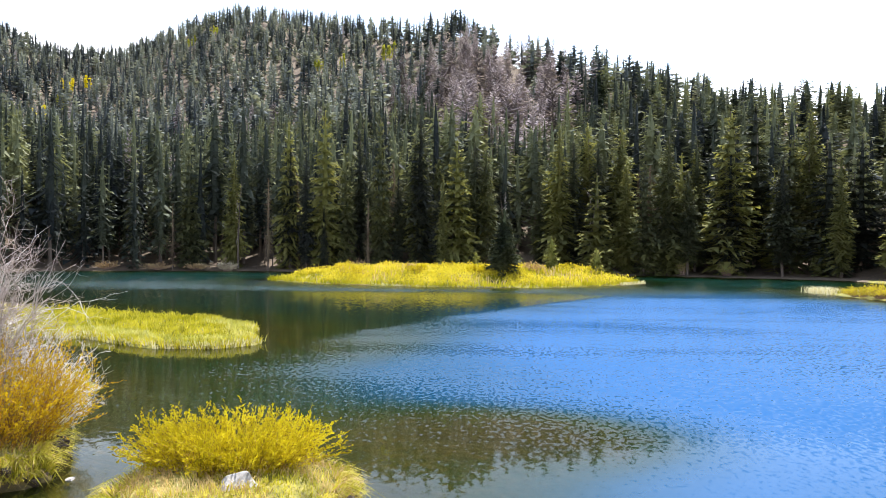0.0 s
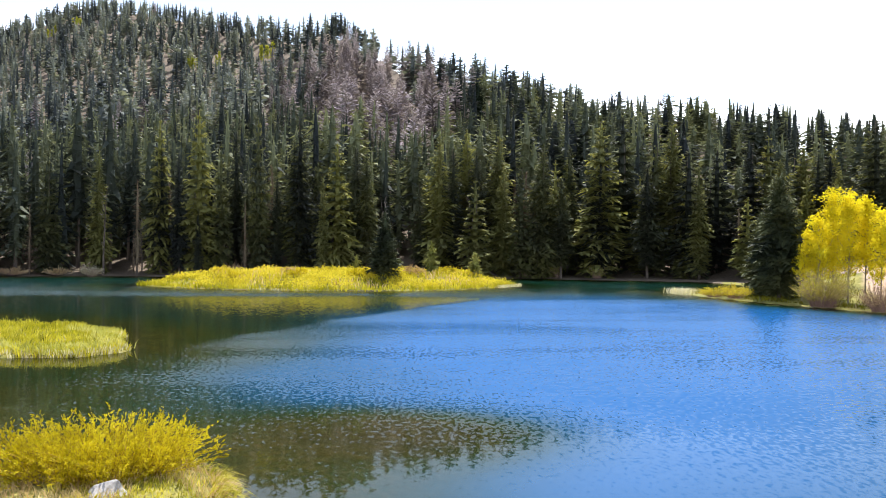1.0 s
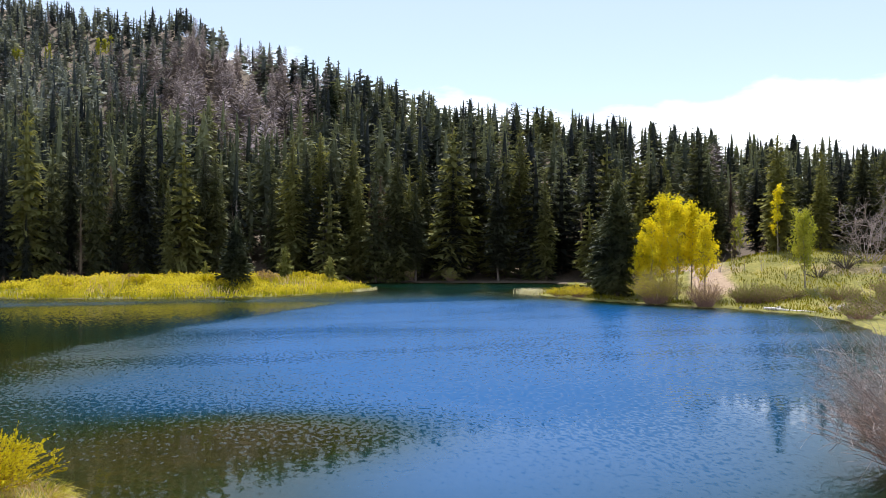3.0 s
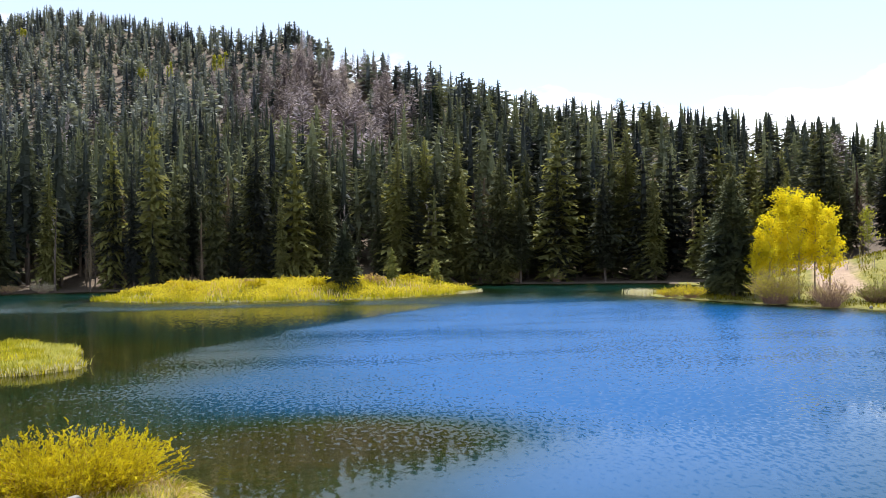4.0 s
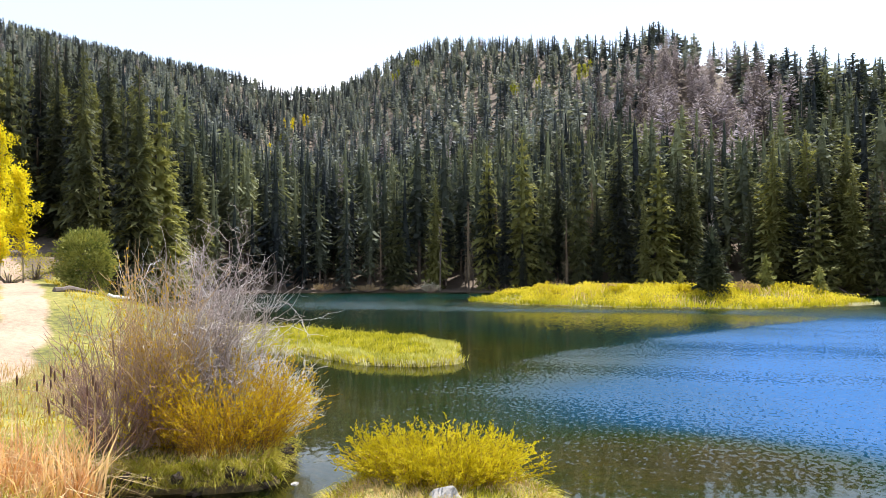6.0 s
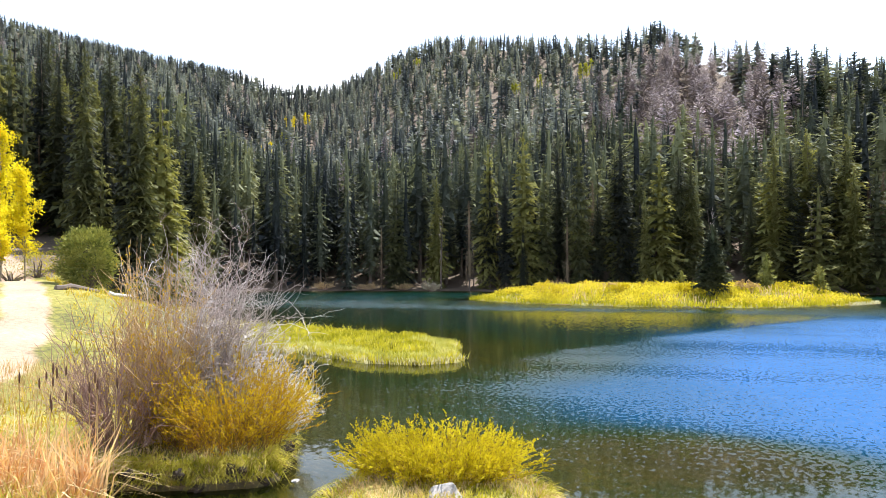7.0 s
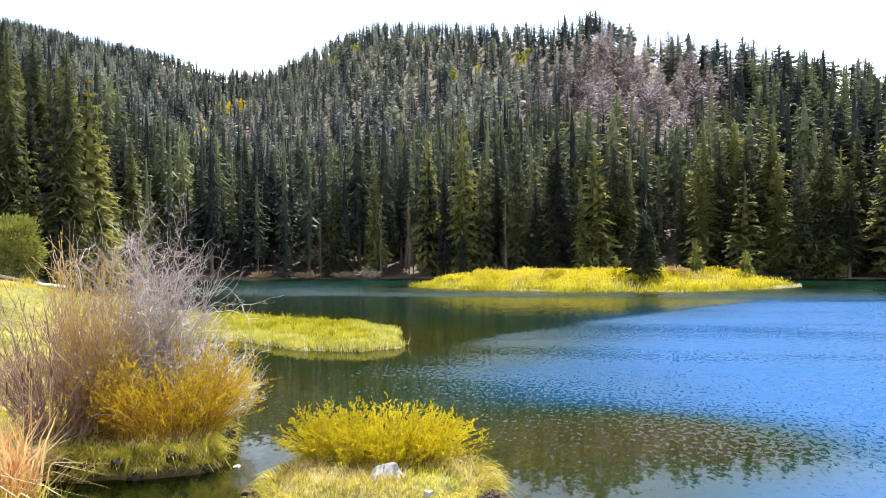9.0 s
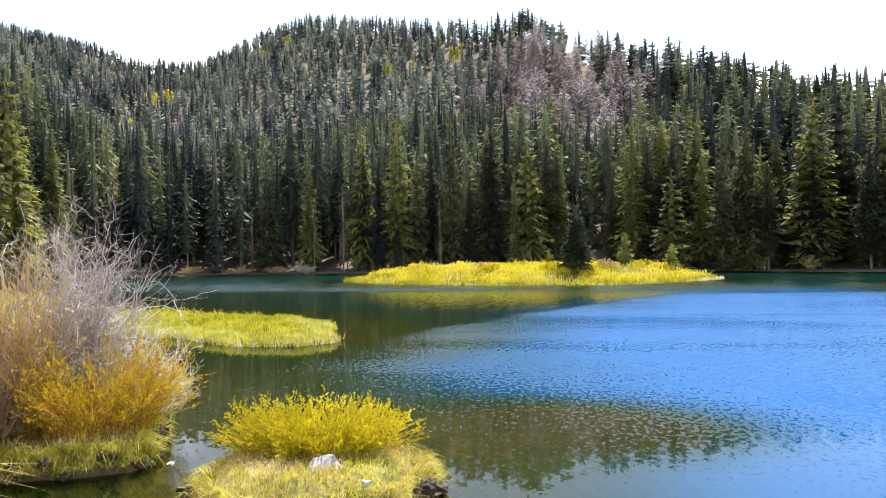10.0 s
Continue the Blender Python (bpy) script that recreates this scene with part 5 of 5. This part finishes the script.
stuff("slope_grass", blades(p, RNG.uniform(0.08, 0.26, len(p)), RNG.uniform(0.2, 0.9, len(p)), RNG.uniform(0.025, 0.05, len(p))), leafy("slope_blades", (0.05, 0.058, 0.006), (0.17, 0.165, 0.012), (0.36, 0.32, 0.03), 0.5, 0.45), "yellow-green grass on the shore slope", "grass")
p = clumped(scatter(1500, RIGHT, 0.5), 2.5, 0.3)
p = p[line_gap(TRAIL_EAST, p[:, 0], p[:, 1], False) > 1.0]
stuff("slope_straw", blades(p, RNG.uniform(0.1, 0.28, len(p)), RNG.uniform(0.2, 0.9, len(p)), RNG.uniform(0.02, 0.04, len(p))), STRAW, "dry straw grass on the shore slope", "grass")
p = np.column_stack([RNG.normal(18.9, 0.45, 420), RNG.normal(48.9, 0.8, 420), np.full(420, 0.0)])
stuff("point_reeds", blades(p, RNG.uniform(0.2, 0.5, 420), RNG.uniform(0.2, 0.9, 420), 0.05), PALE_REED, "bleached reeds at the tip of the point", "reeds")
for n, (az, r, s) in enumerate([(-42.4, 40.2, 0.9), (-43.3, 40.0, 0.7), (-41.7, 40.6, 0.5), (-33.9, 40.6, 0.28), (-36.0, 40.9, 0.35), (-38.5, 40.8, 0.4), (-45.0, 49.0, 1.2)]):
    rock("weathered pale boulder on the grassy shore", spot(az, r, 0.08 * s), (s, s * 0.7, s * 0.55), turn=n * 1.1, seed=10 + n, group="shore boulders")
log("bleached driftwood log at the water's edge", spot(-27.5, 44.2, 0.0), spot(-24.9, 46.6, 0.02), 0.10)
log("bleached driftwood log at the water's edge", spot(-37.5, 40.3, 0.02), spot(-40.8, 39.0, 0.02), 0.08)

# leafless willow close by on the right
dead_shrub("bare_willow", "leafless grey-purple willow arching over the water", (8.95, 7.9, 0.1), 190, 2.35, 1.5, TWIG_GREY, thick=0.010, per=7, twig_len=0.24, bend=0.28)
willow("willow_thicket", "dense reddish-brown willow stems at the water's edge", (8.75, 7.8, 0.05), 320, 0.7, 1.25, 1.25, None, TWIG, 0, thick=0.006, side=5, low=0.5)
p = scatter(1800, [(9.0, 7.6), (11.5, 9.8), (15.5, 14.2), (18.0, 13.0), (14.0, 8.0), (10.5, 6.0)], 0.0)
stuff("near_straw", blades(p, RNG.uniform(0.3, 0.9, len(p)), RNG.uniform(0.1, 0.6, len(p)), RNG.uniform(0.008, 0.016, len(p))), STRAW, "tall dry grass behind the bare willow", "grass")
p = scatter(4200, [(-9.5, 4.6), (-8.4, 6.2), (-5.2, 5.7), (-1.0, 4.9), (-1.0, 3.2), (-7.0, 3.2)], 0.0)
stuff("near_grass", blades(p, RNG.uniform(0.1, 0.4, len(p)), RNG.uniform(0.2, 0.9, len(p)), RNG.uniform(0.006, 0.012, len(p))), SEDGE, "green grass on the near bank", "grass")
p = scatter(420, [(-8.8, 6.0), (-7.0, 5.9), (-5.4, 5.6), (-4.6, 5.2), (-5.5, 4.8), (-8.6, 5.2)], 0.0)
stuff("near_tall_grass", blades(p, RNG.uniform(0.35, 0.85, len(p)), RNG.uniform(0.1, 0.6, len(p)), RNG.uniform(0.006, 0.012, len(p))), MOSS, "tall green and straw grass on the near bank", "grass")

# ---- far shore and slopes ----
for az, r, h, w, mt, sm in [(26.2, 79.5, 0.9, 1.5, TWIG, TWIG), (23.6, 79.0, 0.8, 1.1, TWIG, TWIG), (21.5, 77.5, 1.2, 1.0, PALE_REED, TWIG), (29.5, 81.5, 1.0, 1.2, STRAW, TWIG), (-9.5, 73.8, 1.9, 0.6, JUNIPER, TWIG), (-12.0, 73.4, 1.5, 0.6, JUNIPER, TWIG), (-15.0, 72.8, 1.2, 0.7, JUNIPER, TWIG), (12.0, 75.0, 1.2, 1.0, STRAW, TWIG)]:
    willow("lakeside_willow", "small pale willow at the foot of the forest", spot(az, r), 70, 0.3, h, w, mt if mt is not TWIG else STRAW, sm, 7, (0.14, 0.06), group="lakeside willows", thick=0.016)
for (az, el, h, w), at in zip(HILL_ASPENS, ASPEN_SPOTS):
    for k in range(3 if w > 2 else 1):
        x, y = at[0] + (k - 1) * w * 0.36 + float(RNG.normal(0, 0.3)), at[1] + float(RNG.normal(0, 0.8))
        aspen("distant yellow aspen among the hillside conifers", (x, y, float(ground_z(np.array([x]), np.array([y]))[0])), h * float(RNG.uniform(0.6, 0.95)), w * 0.5, ASPEN if el < 11 and w > 3.5 else ASPEN_PALE, 420, 0.12, leaf=0.28, group="hillside aspens")
x, y, z = slope_spot(-6.0, 10.0, 12.0)
spruce("very dark dense fir standing out on the slope", (x, y, z), 13.0, 2.3, 320, leafy("dark_fir_needles", (0.006, 0.010, 0.006), (0.014, 0.022, 0.012), (0.03, 0.04, 0.02), 0.3, 0.1), seed=31, group="hillside firs", taper_p=0.45)
for n in range(14):
    az = float(RNG.uniform(-22, 33))
    x, y, z = spot(az, float(RNG.uniform(75.5, 82)))
    if land_gap(np.array([x]), np.array([y]))[0] < 0.5:
        continue
    snag = thing("snag", "bare grey dead trunk among the lakeside conifers", "dead tree", "snags", (x, y, z - 0.1), float(RNG.uniform(0, 6)))
    h = float(RNG.uniform(4, 10))
    v, q, t = trunk(0.011, 1.0, 6, lean=float(RNG.uniform(0, 0.12)), k=6, seed=n)
    part("trunk", (v * h, q, t), BARK, snag)
    stub = twigs(np.array([[[0, 0, h * s] for s in np.linspace(0, 0.95, 5)]]), 22, 0.7, 0.25, up=0.0)
    for one in stub:
        part("branch", tubes(one[None], taper(one[None], 0.016, 0.006)), TWIG_GREY, snag)
log("leaning dead pole at the far waterline", spot(-7.6, 72.6, 0.1), spot(-5.6, 74.6, 1.4), 0.07, BARK)
log("fallen pale trunk at the far waterline", spot(15.0, 74.4, 0.1), spot(13.0, 75.4, 0.5), 0.09)
